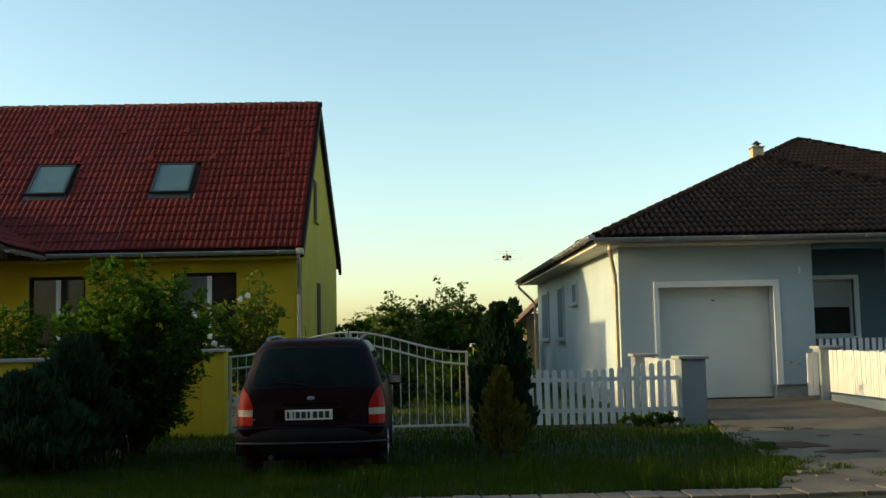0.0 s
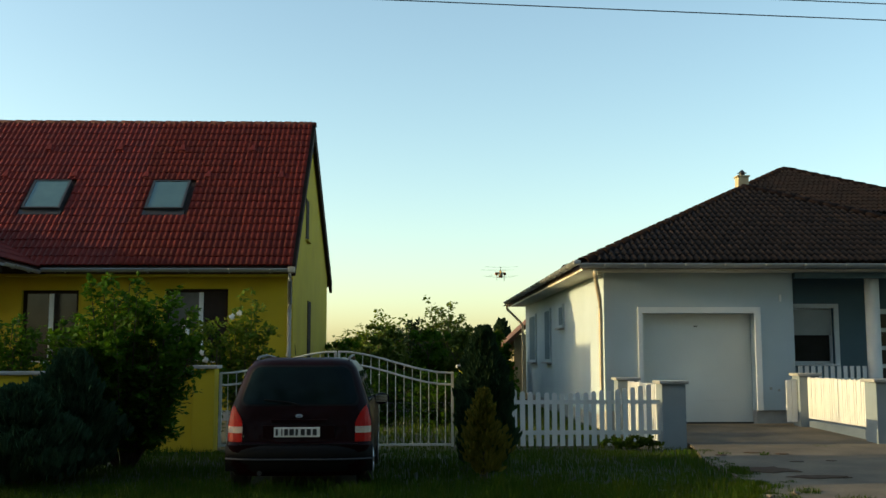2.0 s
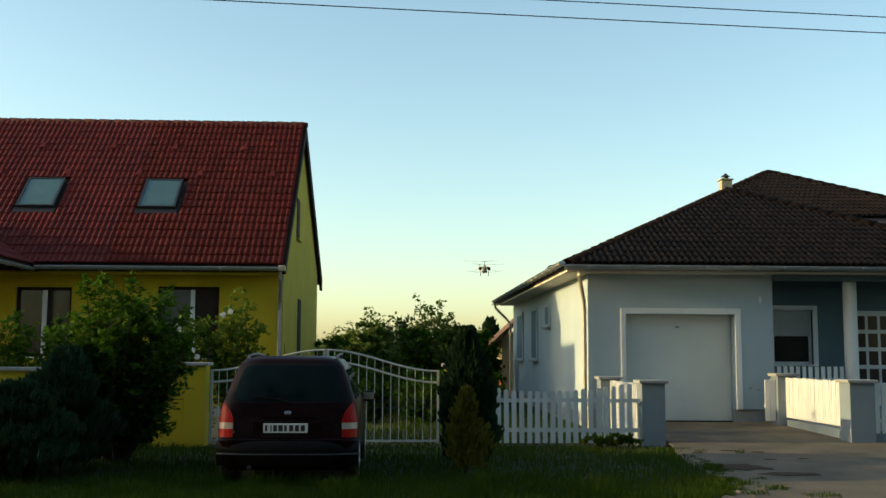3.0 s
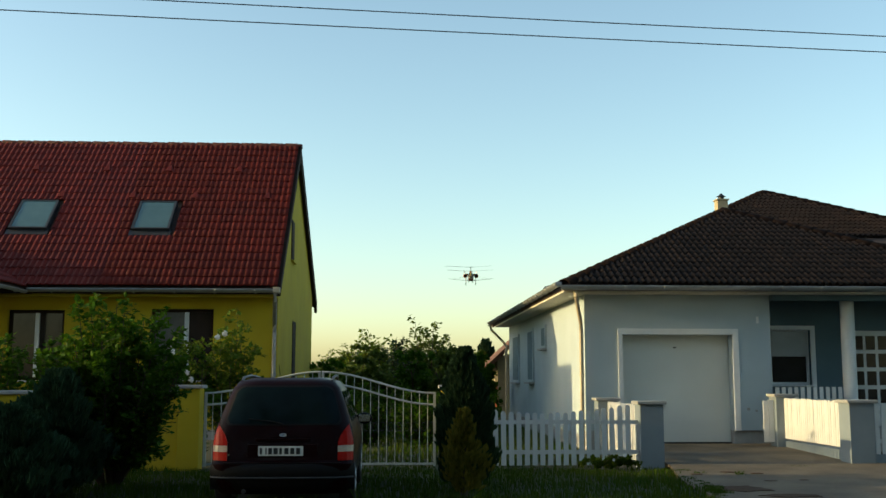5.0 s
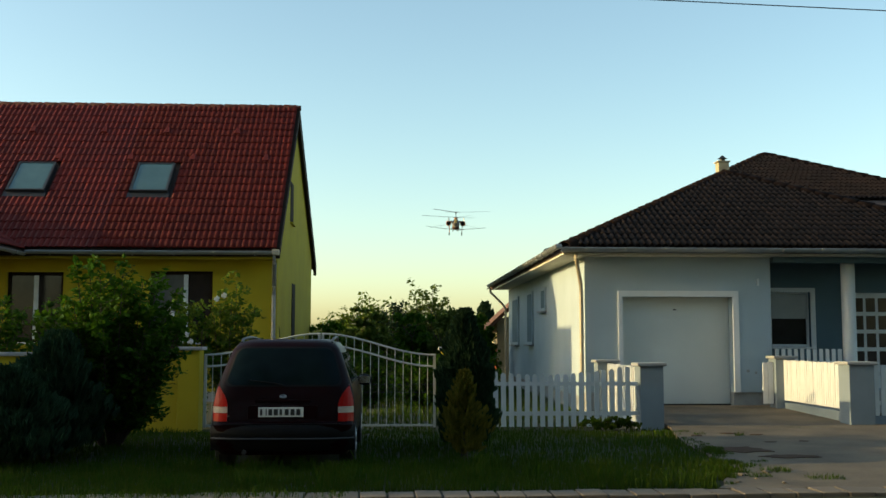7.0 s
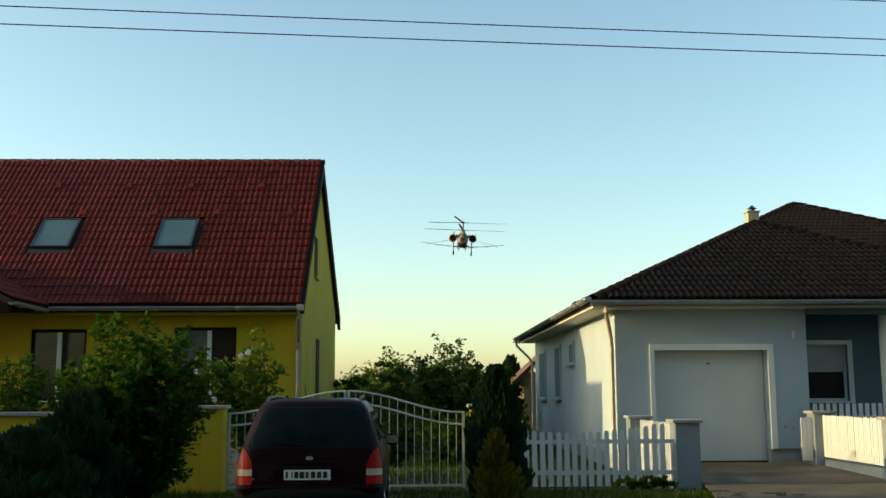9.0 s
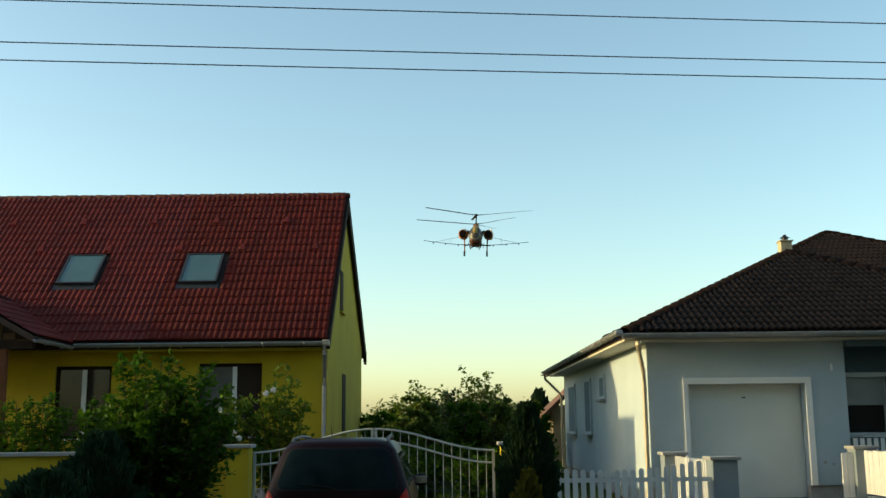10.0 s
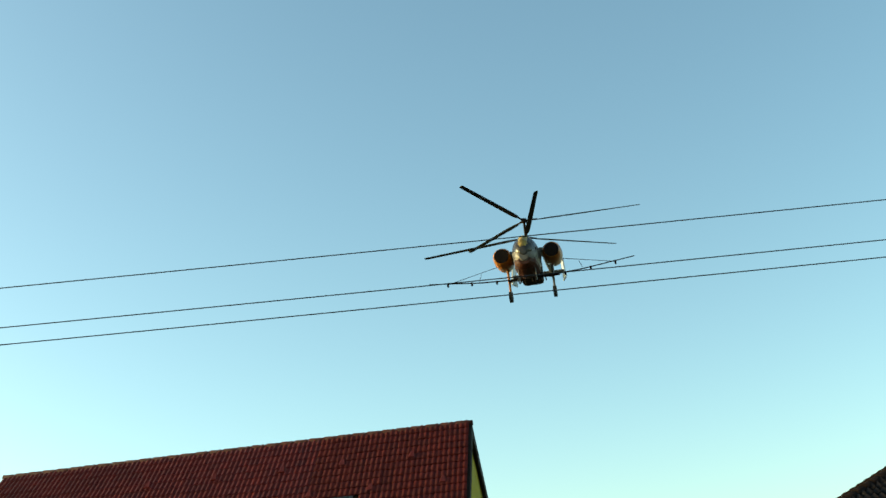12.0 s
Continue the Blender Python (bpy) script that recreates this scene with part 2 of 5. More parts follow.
def wall(bm, x0, x1, y0, y1, z0, z1, holes):
    """A wall along x with rectangular openings (xa, xb, za, zb) right through."""
    xs = sorted({x0, x1, *[v for h in holes for v in h[:2]]})
    zs = sorted({z0, z1, *[v for h in holes for v in h[2:]]})
    for a, b in zip(xs, xs[1:]):
        for c, d in zip(zs, zs[1:]):
            if not any(h[0] <= a and b <= h[1] and h[2] <= c and d <= h[3] for h in holes):
                box(bm, a, b, y0, y1, c, d)
    bmesh.ops.remove_doubles(bm, verts=bm.verts, dist=1e-5)
    return bm


# ---- ground ----
def make_ground():
    bm = bmesh.new()
    bmesh.ops.create_circle(bm, cap_ends=True, segments=64, radius=3500, matrix=Matrix.Translation((0, 0, -0.03)))
    tagged(part("ground", bm, M_SOIL), "mown grass lawn and meadow running to the horizon", "ground", kind="structure")
    road = part("road", boxed(-60, 60, 3.2, 9.62, -0.2, -0.024), M_ROAD)
    tagged(road, "grey asphalt street with pale slab edging", "road", kind="structure")
    # the drive climbs from the street to the garage and widens towards the kerb
    bm = bmesh.new()
    left = [(10.3, 3.45), (10.6, 3.62), (10.9, 3.7), (11.5, 4.0), (12.0, 4.2), (12.6, 4.24), (13.3, 4.3), (14.2, 4.36), (15.3, 4.46), (16.4, 4.66), (17.3, 4.84), (18.0, 4.9), (21.7, 4.9)]
    rows = []
    for y, x in left:
        z = 0.0 if y < 15 else 0.13 * (y - 15) / 6.7
        rows.append([bm.verts.new((x + (9.6 - x) * k / 8 if y < 17.4 else x + (8.3 - x) * k / 8, y, z + 0.01)) for k in range(9)])
    for a, b in zip(rows, rows[1:]):
        for k in range(8):
            bm.faces.new((a[k], a[k + 1], b[k + 1], b[k]))
    made = bmesh.ops.extrude_face_region(bm, geom=list(bm.faces))
    for v in made["geom"]:
        if isinstance(v, bmesh.types.BMVert):
            v.co.z -= 0.04
    drive = part("driveway", bm, M_CONC)
    tagged(drive, "worn pale concrete drive rising to the garage", "driveway", kind="structure")
    rng = random.Random(4)
    for cx, cy, rx, ry in ((4.95, 13.95, 0.44, 0.46), (5.3, 13.1, 0.38, 0.24), (4.9, 15.9, 0.12, 0.08), (5.5, 16.2, 0.14, 0.08), (5.9, 16.0, 0.1, 0.07), (5.75, 15.0, 0.1, 0.06), (6.3, 15.1, 0.08, 0.06), (5.6, 13.0, 0.1, 0.06)):
        bm = bmesh.new()
        ring = [(cx + rx * math.cos(a) * rng.uniform(0.6, 1.1), cy + ry * math.sin(a) * rng.uniform(0.6, 1.1), 0.012 + (0.13 * (cy - 15) / 6.7 if cy > 15 else 0.0)) for a in [k * math.tau / 18 for k in range(18)]]
        poly(bm, ring, 2, 0.008)
        tagged(part("stain", bm, M_STAIN, drive), "dark damp stain on the concrete")


make_ground()


# ---- roof tiles ----
def tile_mesh(w, length, height, name):
    """One double-roll roof tile: u across, v up the slope, n out of the roof."""
    prof = [(k / 8 * w, height * (0.5 + 0.5 * math.cos(k / 8 * 2 * math.tau + math.pi)) ** 0.8) for k in range(9)]
    vs = [(u, 0, h + 0.028) for u, h in prof] + [(u, length, h + 0.006) for u, h in prof] + [(u, 0, h) for u, h in prof]
    fs = [(k, k + 1, 10 + k, 9 + k) for k in range(8)] + [(18 + k, 19 + k, k + 1, k) for k in range(8)]
    return vs, fs


def tiles(roof, name, origin, u, v, cols, rows, inside, mats, keep, label, w=0.3, course=0.335, height=0.032):
    """Lay tiles over a slope; the keep nearest the first column are parts, the rest one joined part."""
    u, v = Vector(u).normalized(), Vector(v).normalized()
    n = u.cross(v).normalized()
    basis = Matrix((u, v, n)).transposed().to_4x4()
    vs, fs = tile_mesh(w, course + 0.05, height, name)
    me = bpy.data.meshes.new(name)
    me.from_pydata(vs, [], fs)
    me.polygons.foreach_set("use_smooth", [k < 8 for k in range(16)])
    me.materials.append(mats[0])
    rng, count = random.Random(len(name) + cols), 0
    all_v, all_f = [], []
    for i in range(cols):
        for j in range(rows):
            a, b = i * w, j * course
            if not inside(a + w / 2, b + course / 2):
                continue
            at = Matrix.Translation(Vector(origin) + u * a + v * (b + rng.uniform(-0.006, 0.006)) + n * rng.uniform(0, 0.006)) @ basis
            if count < keep:
                ob = new(name, me)
                ob.matrix_basis, ob.parent = at, roof
                count += 1
            else:
                k = len(all_v)
                all_v += [at @ Vector(p) for p in vs]
                all_f += [tuple(q + k for q in f) for f in fs]
    if all_v:
        rest = bpy.data.meshes.new("roof_tiles")
        rest.from_pydata(all_v, [], all_f)
        ob = mesh_part("roof_tiles", rest, mats[1], roof, label, smooth=False)
        tagged(ob, kind="stuff")


def caps(roof, name, a, b, material, r=0.11, step=0.37):
    """Half-round ridge tiles from a to b, each lapping over the next."""
    a, b = Vector(a), Vector(b)
    d = (b - a).normalized()
    side = d.cross(Vector((0, 0, 1))).normalized()
    up = side.cross(d)
    basis = Matrix((side, d, up)).transposed().to_4x4()
    me = bpy.data.meshes.new(name)
    vs, fs = [], []
    for y, rr, lift in ((0, r * 1.05, 0.012), (step + 0.04, r * 0.94, 0.0), (0, r * 0.93, 0.012)):
        vs += [(rr * math.cos(math.pi * k / 8), y, rr * math.sin(math.pi * k / 8) * 0.9 + lift) for k in range(9)]
    fs = [(k, k + 1, 10 + k, 9 + k) for k in range(8)] + [(18 + k, 19 + k, k + 1, k) for k in range(8)]
    me.from_pydata(vs, [], fs)
    me.polygons.foreach_set("use_smooth", [k < 8 for k in range(16)])
    me.materials.append(material)
    count = round((b - a).length / step)
    for k in range(count):
        ob = new(name, me)
        ob.matrix_basis, ob.parent = Matrix.Translation(a + d * k * (b - a).length / count) @ basis, roof


def gutter(parent, a, b, r=0.07):
    """A half-round gutter with a rolled lip."""
    a, b = Vector(a), Vector(b)
    d = (b - a).normalized()
    s = d.cross(Vector((0, 0, 1))).normalized()
    bm = bmesh.new()
    outer = [(r * math.cos(math.pi * k / 8), -r * math.sin(math.pi * k / 8)) for k in range(9)]
    inner = [(x * 0.88, z * 0.88) for x, z in outer[::-1]]
    loft(bm, [[p + s * x + Vector((0, 0, z)) for x, z in outer + inner] for p in (a, b)])
    tube(bm, [a + s * r, b + s * r], 0.012, 6)
    tube(bm, [a - s * r, b - s * r], 0.012, 6)
    g = part("gutter", bm, M_GUTTER, parent, "half-round zinc gutter")
    for k in range(int((b - a).length / 0.85)):
        p = a + d * (0.5 + 0.85 * k)
        bm = bmesh.new()
        tube(bm, [p + s * (r + 0.012) * math.cos(q) + Vector((0, 0, -(r + 0.012) * math.sin(q))) for q in [math.pi * i / 8 for i in range(9)]], 0.012, 5)
        part("gutter_bracket", bm, M_GUTTER, g)
    return g


def downpipe(parent, pts, material, r=0.045):
    bm = bmesh.new()
    tube(bm, pts, r, 10)
    p = part("downpipe", bm, material, parent, "round metal downpipe", smooth=True)
    z = pts[-1][2] + 0.5
    while z < pts[-2][2] - 0.2:
        bm = bmesh.new()
        tube(bm, [(pts[-1][0], pts[-1][1], z), (pts[-1][0], pts[-1][1], z + 0.04)], r * 1.25, 10)
        part("pipe_clip", bm, material, p)
        z += 1.1
    return p


def window(house, x0, x1, z0, z1, y, splits=(), glass=None, label="", depth=0.10, sill=True, shutter=0.0, fw=0.07, outer=None):
    """A framed window in a wall that faces -y, set back by depth. splits: mullion places. shutter: how far it is lowered."""
    bm = bmesh.new()
    f = y + depth
    box(bm, x0, x1, f, f + 0.07, z0, z0 + fw)
    box(bm, x0, x1, f, f + 0.07, z1 - fw, z1)
    box(bm, x0, x0 + fw, f, f + 0.07, z0 + fw, z1 - fw)
    box(bm, x1 - fw, x1, f, f + 0.07, z0 + fw, z1 - fw)
    w = part("window", bm, outer or M_TRIM, house, label)
    xs = [x0 + fw, *splits, x1 - fw]
    for s in splits:
        part("mullion", boxed(s - 0.045, s + 0.045, f - 0.01, f + 0.07, z0 + fw, z1 - fw), M_TRIM, w)
    for k, (a, b) in enumerate(zip(xs, xs[1:])):
        part("pane", boxed(a, b, f + 0.03, f + 0.045, z0 + fw, z1 - fw), (glass or [M_WINDOW])[k % len(glass or [1])], w)
    if sill:
        part("sill", boxed(x0 - 0.05, x1 + 0.05, y - 0.05, f, z0 - 0.04, z0 - 0.002, bevel=0.008), M_TRIM, w)
    if shutter:
        roll = part("roller_shutter", boxed(x0 + 0.03, x1 - 0.03, f - 0.012, f - 0.006, shutter, z1 - 0.03), M_SHUTTER, w, "half lowered pale roller shutter")
    return w


# ---- yellow house ----
def make_yellow_house():
    h = thing("house", pose(-0.008, 0.02, -0.314) @ Matrix.Scale(1.2, 4), "yellow rendered house with a steep red tiled gable roof and skylights", "house")
    fx0, fx1, fy, ry, ez, rz, ridge_y = -14.5, -2.49, 21.8, 30.7, 3.47, 7.42, 25.35
    front, holes = bmesh.new(), [(-10.7, -9.6, 1.5, 2.75), (-5.21, -3.87, 1.5, 3.03), (-8.24, -7.04, 1.5, 3.0)]
    wall(front, fx0, fx1 - 0.38, fy, fy + 0.38, -0.1, 3.85, holes)
    part("wall", front, M_YELLOW, h)
    window(h, -5.21, -3.87, 1.5, 3.03, fy, (-4.46,), [M_CURTAIN, M_WINDOW], "brown framed window with a white mullion and net curtain", outer=M_DARKWOOD)
    window(h, -8.24, -7.04, 1.5, 3.0, fy, (-7.64,), [M_WINDOW, M_WINDOW], "brown framed window with a white mullion and dark panes", outer=M_DARKWOOD)
    window(h, -10.7, -9.6, 1.5, 2.75, fy, (-10.15,), [M_WINDOW, M_WINDOW], "red-brown framed window under the porch roof", outer=M_POST)
    # gable walls, the near one with two openings
    def gable(x, wins):
        bm = bmesh.new()
        poly(bm, [(x, fy, -0.1), (x, ry, -0.1), (x, ry, 3.98), (x, ridge_y, 7.24), (x, fy, 3.75)], 0, -0.38)
        part("wall", bm, M_YELLOW, h)
        for y0, y1, z0, z1 in wins:
            w = part("window", boxed(x - 0.02, x + 0.012, y0, y1, z0, z1), M_DARKWOOD, h, "narrow dark gable window")
            part("pane", boxed(x + 0.012, x + 0.018, y0 + 0.06, y1 - 0.06, z0 + 0.06, z1 - 0.06), M_DARKWOOD, w)
            part("sill", boxed(x, x + 0.07, y0 - 0.04, y1 + 0.04, z0 - 0.04, z0 - 0.003), M_YELLOW, w)
    gable(fx1, [(24.9, 25.7, 1.55, 2.95), (24.3, 25.0, 4.4, 5.4)])
    gable(fx0 + 0.38, [])
    part("wall", boxed(fx0, fx1 - 0.38, ry - 0.38, ry, -0.1, 3.7), M_YELLOW, h)
    # roof deck: two slopes with thickness, overhanging all round
    vx0, vx1 = -14.72, -2.42
    bm = bmesh.new()
    for y0, y1, z0 in ((21.32, ridge_y, ez), (31.3, ridge_y, 3.88)):
        t = 0.16
        poly(bm, [(vx0, y0, z0), (vx0, y1, rz), (vx0, y1, rz - t), (vx0, y0, z0 - t)], 0, vx1 - 0.052 - vx0)
    roof = part("roof", bm, M_DECK, h, "red double-roll clay tiles over a timber deck")
    sl = math.hypot(ridge_y - 21.32, rz - ez)
    cols = int((vx1 - vx0) / 0.25)
    v = (0, ridge_y - 21.32, rz - ez)
    sky_x = [(-5.88, -5.09), (-8.6, -7.81), (-12.02, -11.23)]
    def clear(a, b):
        x, z = vx1 - 0.05 - a, ez + b * math.sin(math.atan2(v[2], v[1]))
        y = 21.32 + (z - ez)
        if any(p - 0.1 < x < q + 0.1 and 4.66 < z < 5.72 for p, q in sky_x):
            return False
        return not (z < wing_z(x) - 0.05)
    def wing_z(x):
        return 4.42 - abs(x + 9.5) * 0.566
    # tiles: the last column at the verge, then the rest of the slope
    tiles(roof, "roof_tile", (vx1 - 0.28, 21.24, ez), (1, 0, 0), v, 1, 20, lambda a, b: True, (M_REDTILE, M_REDJOIN), 20, "", w=0.25, course=0.285)
    mirror_origin = (vx1 - 0.28 - (cols - 1) * 0.25, 21.24, ez)
    order_tiles(roof, "roof_tile", mirror_origin, v, cols - 1, 20, lambda x, z: clear(vx1 - 0.05 - x, (z - ez) / math.sin(math.atan2(v[2], v[1]))), (M_REDTILE, M_REDJOIN))
    caps(roof, "ridge_tile", (vx0, ridge_y, rz - 0.02), (vx1 + 0.02, ridge_y, rz - 0.02), M_REDRIDGE, r=0.125)
    # barge boards of the near gable
    for y0, y1 in ((21.3, ridge_y), (31.35, ridge_y)):
        bm = bmesh.new()
        zl, deep = (ez, 0.26) if y0 < ridge_y else (3.86, 0.38)
        poly(bm, [(vx1 - 0.05, y0, zl + 0.03), (vx1 - 0.05, y1, rz + 0.02), (vx1 - 0.05, y1, rz - deep), (vx1 - 0.05, y0, zl - deep + 0.06)], 0, 0.085)
        part("barge_board", bm, M_DARKWOOD, h, "dark stained barge board")
    # roof underside between wall and barge board at the back slope
    part("soffit", boxed(-8.5, fx1 - 0.01, 21.36, fy - 0.004, ez - 0.2, ez - 0.17), M_YELLOW, h)
    # vents and snow guards
    for x, z in ((-10.4, 6.5), (-8.7, 6.5), (-7.0, 6.5), (-5.5, 6.5), (-3.8, 6.5), (-3.0, 5.7), (-4.7, 5.7), (-6.15, 5.7), (-7.8, 5.7), (-9.4, 5.7)):
        y = 21.32 + z - ez
        bm = bmesh.new()
        loft(bm, [[(x + sx * w, y + dy - 0.03, z + dz + 0.03) for sx, dy, dz in ((-1, 0, 0.01), (-0.6, -0.02, 0.045), (0.6, -0.02, 0.045), (1, 0, 0.01))] for w, y, z in ((0.11, y, z), (0.05, y + 0.18, z + 0.17))])
        part("vent_tile", bm, M_REDTILE, roof)
    # skylights
    nrm = Vector((0, -v[2], v[1])).normalized()
    up = Vector(v).normalized()
    for a, b in sky_x:
        o = Vector((a, 21.32 + 4.8 - ez, 4.8))
        def slab(u0, u1, w0, w1, n0, n1):
            bm = bmesh.new()
            m = Matrix.Translation(o) @ Matrix((Vector((1, 0, 0)), up, nrm)).transposed().to_4x4()
            box(bm, u0, u1, w0, w1, n0, n1)
            bmesh.ops.transform(bm, matrix=m, verts=bm.verts)
            return bm
        L, W = 1.09, b - a
        bm = slab(-0.07, W + 0.07, -0.16, 0.0, 0.0, 0.06)
        s = part("skylight", bm, M_FLASH, roof, "roof window with grey flashing")
        for q in ((-0.03, 0.02, 0.0, L), (W - 0.02, W + 0.03, 0.0, L), (0.02, W - 0.02, 0.0, 0.04), (0.02, W - 0.02, L - 0.04, L)):
            part("frame", slab(*q, 0.0, 0.13), M_FLASH, s)
        part("pane", slab(0.02, W - 0.02, 0.04, L - 0.04, 0.05, 0.115), M_SKYLIGHT, s)
    gutter(h, (-7.66, 21.26, ez - 0.06), (vx1 + 0.02, 21.26, ez - 0.06))
    part("gutter_end", boxed(vx1 - 0.12, vx1 + 0.03, 21.18, 21.36, ez - 0.14, ez - 0.01, bevel=0.03), M_PIPE, h)
    downpipe(h, [(-2.5, 21.27, ez - 0.1), (-2.5, 21.3, ez - 0.3), (-2.54, 21.68, ez - 0.75), (-2.55, 21.73, ez - 0.95), (-2.55, 21.73, 0)], M_GUTTER)
    part("plinth", boxed(fx0, fx1 + 0.03, fy - 0.03, fy - 0.001, -0.1, 0.45), M_CAP, h)
    # gabled porch roof towards the street, boarded in brown and carried by timber posts
    py, px, pz, half = 19.35, -9.5, 4.42, 1.75
    bm = bmesh.new()
    poly(bm, [(px - half + 0.1, py + 0.12, 3.36), (px + half - 0.1, py + 0.12, 3.36), (px, py + 0.12, pz - 0.12)], 1, 0.06)
    boards = part("gable", bm, M_DARKWOOD, h, "brown boarded porch gable")
    for k in range(1, 14):
        x = px - half + 0.25 * k
        part("board", boxed(x - 0.11, x + 0.11, py + 0.1, py + 0.118, 3.37, pz - 0.2 - abs(x - px) * 0.583), M_PORCH, boards)
    part("porch_beam", boxed(px - half + 0.05, px + half - 0.05, py + 0.1, py + 0.26, 3.2, 3.355), M_DARKWOOD, h, "dark timber porch beam")
    for x in (px - 1.15, px + 1.15):
        part("porch_post", boxed(x - 0.06, x + 0.06, py + 0.12, py + 0.24, 0.2, 3.198), M_POST, h, "orange-brown timber porch post")
    for q in (1, -1):
        bm = bmesh.new()
        e = px + q * half
        poly(bm, [(e, py, 3.43), (px, py, pz), (px, py, pz - 0.12), (e, py, 3.31)], 1, 2.95)
        r2 = part("porch_roof", bm, M_DECK, h, "small porch roof of red tiles")
        if q == 1:
            tiles(r2, "roof_tile", (e + 0.05, py, 3.43), (0, 1, 0), (-half, 0, pz - 3.43), 10, 7, lambda a, b: b < 2.0 and py + a < 21.4 + max(0.0, b * 0.5), (M_REDTILE, M_REDJOIN), 0, "red roof tiles of the porch")
    caps(r2, "ridge_tile", (px, py, pz), (px, 22.2, pz), M_REDRIDGE)
    bm = bmesh.new()
    tube(bm, [(px + half, 21.35, 3.49), (px, 22.3, pz + 0.04)], 0.035, 6)
    part("valley_flashing", bm, M_GUTTER, h, "pale metal valley flashing")
    gutter(h, (px + half + 0.05, py, 3.36), (px + half + 0.05, 21.25, 3.36), r=0.055)


def order_tiles(roof, name, origin, v, cols, rows, inside_xz, mats):
    """Front slope tiles, those next to the gable end as parts."""
    v = Vector(v).normalized()
    near, far, w = 14, cols - 14, 0.25
    tiles(roof, name, (origin[0] + far * w, origin[1], origin[2]), (1, 0, 0), v, near, rows, lambda a, b: inside_xz(origin[0] + far * w + a, origin[2] + b * v.z), mats, 280, "", w=w, course=0.285)
    tiles(roof, name, origin, (1, 0, 0), v, far, rows, lambda a, b: inside_xz(origin[0] + a, origin[2] + b * v.z), mats, 0, "red double-roll roof tiles", w=w, course=0.285)


make_yellow_house()


# ---- white house ----
def make_white_house():
    h = thing("house", pose(0, 0, 0), "white rendered bungalow with a garage and a brown hipped tile roof", "house")
    fy, ez, ex, ey = 21.69, 3.6, 3.59, 21.07
    bm = bmesh.new()
    wall(bm, 4.2, 8.33, fy, fy + 0.35, 0.42, 3.5, [(5.03, 7.47, 0.42, 2.5)])
    part("wall", bm, M_WHITEWALL, h)
    part("plinth", boxed(4.22, 5.03, fy + 0.04, fy + 0.34, -0.1, 0.42), M_CAP, h)
    part("plinth", boxed(7.47, 8.31, fy + 0.06, fy + 0.34, -0.1, 0.42), M_CAP, h, "dark recessed plinth")
    # side wall with three windows
    def side(y0, y1, z0, z1):
        w = part("window", boxed(4.17, 4.2, y0, y1, z0, z1), M_WHITEWALL, h, "white framed side window with lowered shutter")
        # pane takes the same shade colour to darken the window recess
        part("pane", boxed(4.158, 4.17, y0 + 0.08, y1 - 0.08, z0 + 0.08, z1 - 0.08), M_SHADEBLUE, w)
        part("sill", boxed(4.06, 4.2, y0 - 0.06, y1 + 0.06, z0 - 0.05, z0 - 0.003), M_CAP, w)
        part("surround", boxed(4.15, 4.199, y0 - 0.1, y0 - 0.002, z0, z1), M_WHITEWALL, w)
    bm = boxed(4.2, 4.55, fy + 0.35, 36.6, 0.3, 3.5)
    part("wall", bm, M_WHITEWALL, h)
    side(33.5, 35.2, 1.4, 3.0)
    side(30.0, 31.2, 1.42, 3.02)
    side(27.4, 28.2, 2.36, 3.0)
    part("plinth", boxed(4.23, 4.55, fy + 0.35, 36.6, -0.1, 0.3), M_CAP, h)
    part("wall", boxed(4.55, 18, 36.25, 36.6, -0.1, 3.5), M_WHITEWALL, h)
    part("wall", boxed(17.65, 18, 22.8, 36.25, -0.1, 3.5), M_WHITEWALL, h)
    # garage opening: trim, jambs and a panel door
    for a in ((4.93, 5.03, 0.13, 2.63), (7.47, 7.6, 0.42, 2.63), (5.03, 7.47, 2.5, 2.63)):
        part("garage_trim", boxed(a[0], a[1], fy - 0.03, fy - 0.002, a[2], a[3]), M_TRIM, h, "raised white render band")
    bm = bmesh.new()
    door = part("garage_door", boxed(5.03, 7.47, fy + 0.3, fy + 0.34, 0.13, 2.5), M_GARAGE, h, "closed pale sectional garage door")
    for k in range(5):
        part("door_panel", boxed(5.05, 7.45, fy + 0.285, fy + 0.298, 0.15 + k * 0.47, 0.15 + k * 0.47 + 0.4685, bevel=0.001), M_GARAGE, door)
    part("door_handle", boxed(6.22, 6.29, fy + 0.25, fy + 0.285, 2.21, 2.235), M_BLACK, door)
    part("door_seal", boxed(5.03, 7.47, fy + 0.26, fy + 0.285, 0.13, 0.16), M_BLACK, door)
    part("wall_vent", boxed(7.75, 7.81, fy - 0.012, fy - 0.001, 0.85, 0.91), M_CAP, h)
    part("wall_vent", boxed(7.93, 7.98, fy - 0.012, fy - 0.001, 0.82, 0.87), M_CAP, h)
    part("wall_vent", boxed(8.02, 8.07, fy - 0.02, fy - 0.001, 2.75, 2.9), M_TRIM, h)
    # porch, its shade painted into the dark blue-grey wall colour
    part("wall", boxed(7.98, 8.33, fy + 0.35, 22.8, 0.42, 3.5), M_SHADEBLUE, h)
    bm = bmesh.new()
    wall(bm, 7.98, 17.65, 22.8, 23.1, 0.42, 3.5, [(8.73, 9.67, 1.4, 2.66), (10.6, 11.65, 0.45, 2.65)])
    part("wall", bm, M_SHADEBLUE, h, "porch wall with shade put into its blue-grey colour")
    window(h, 8.73, 9.67, 1.4, 2.66, 22.8, (), None, "white window with a half lowered roller shutter", shutter=2.05, fw=0.06)
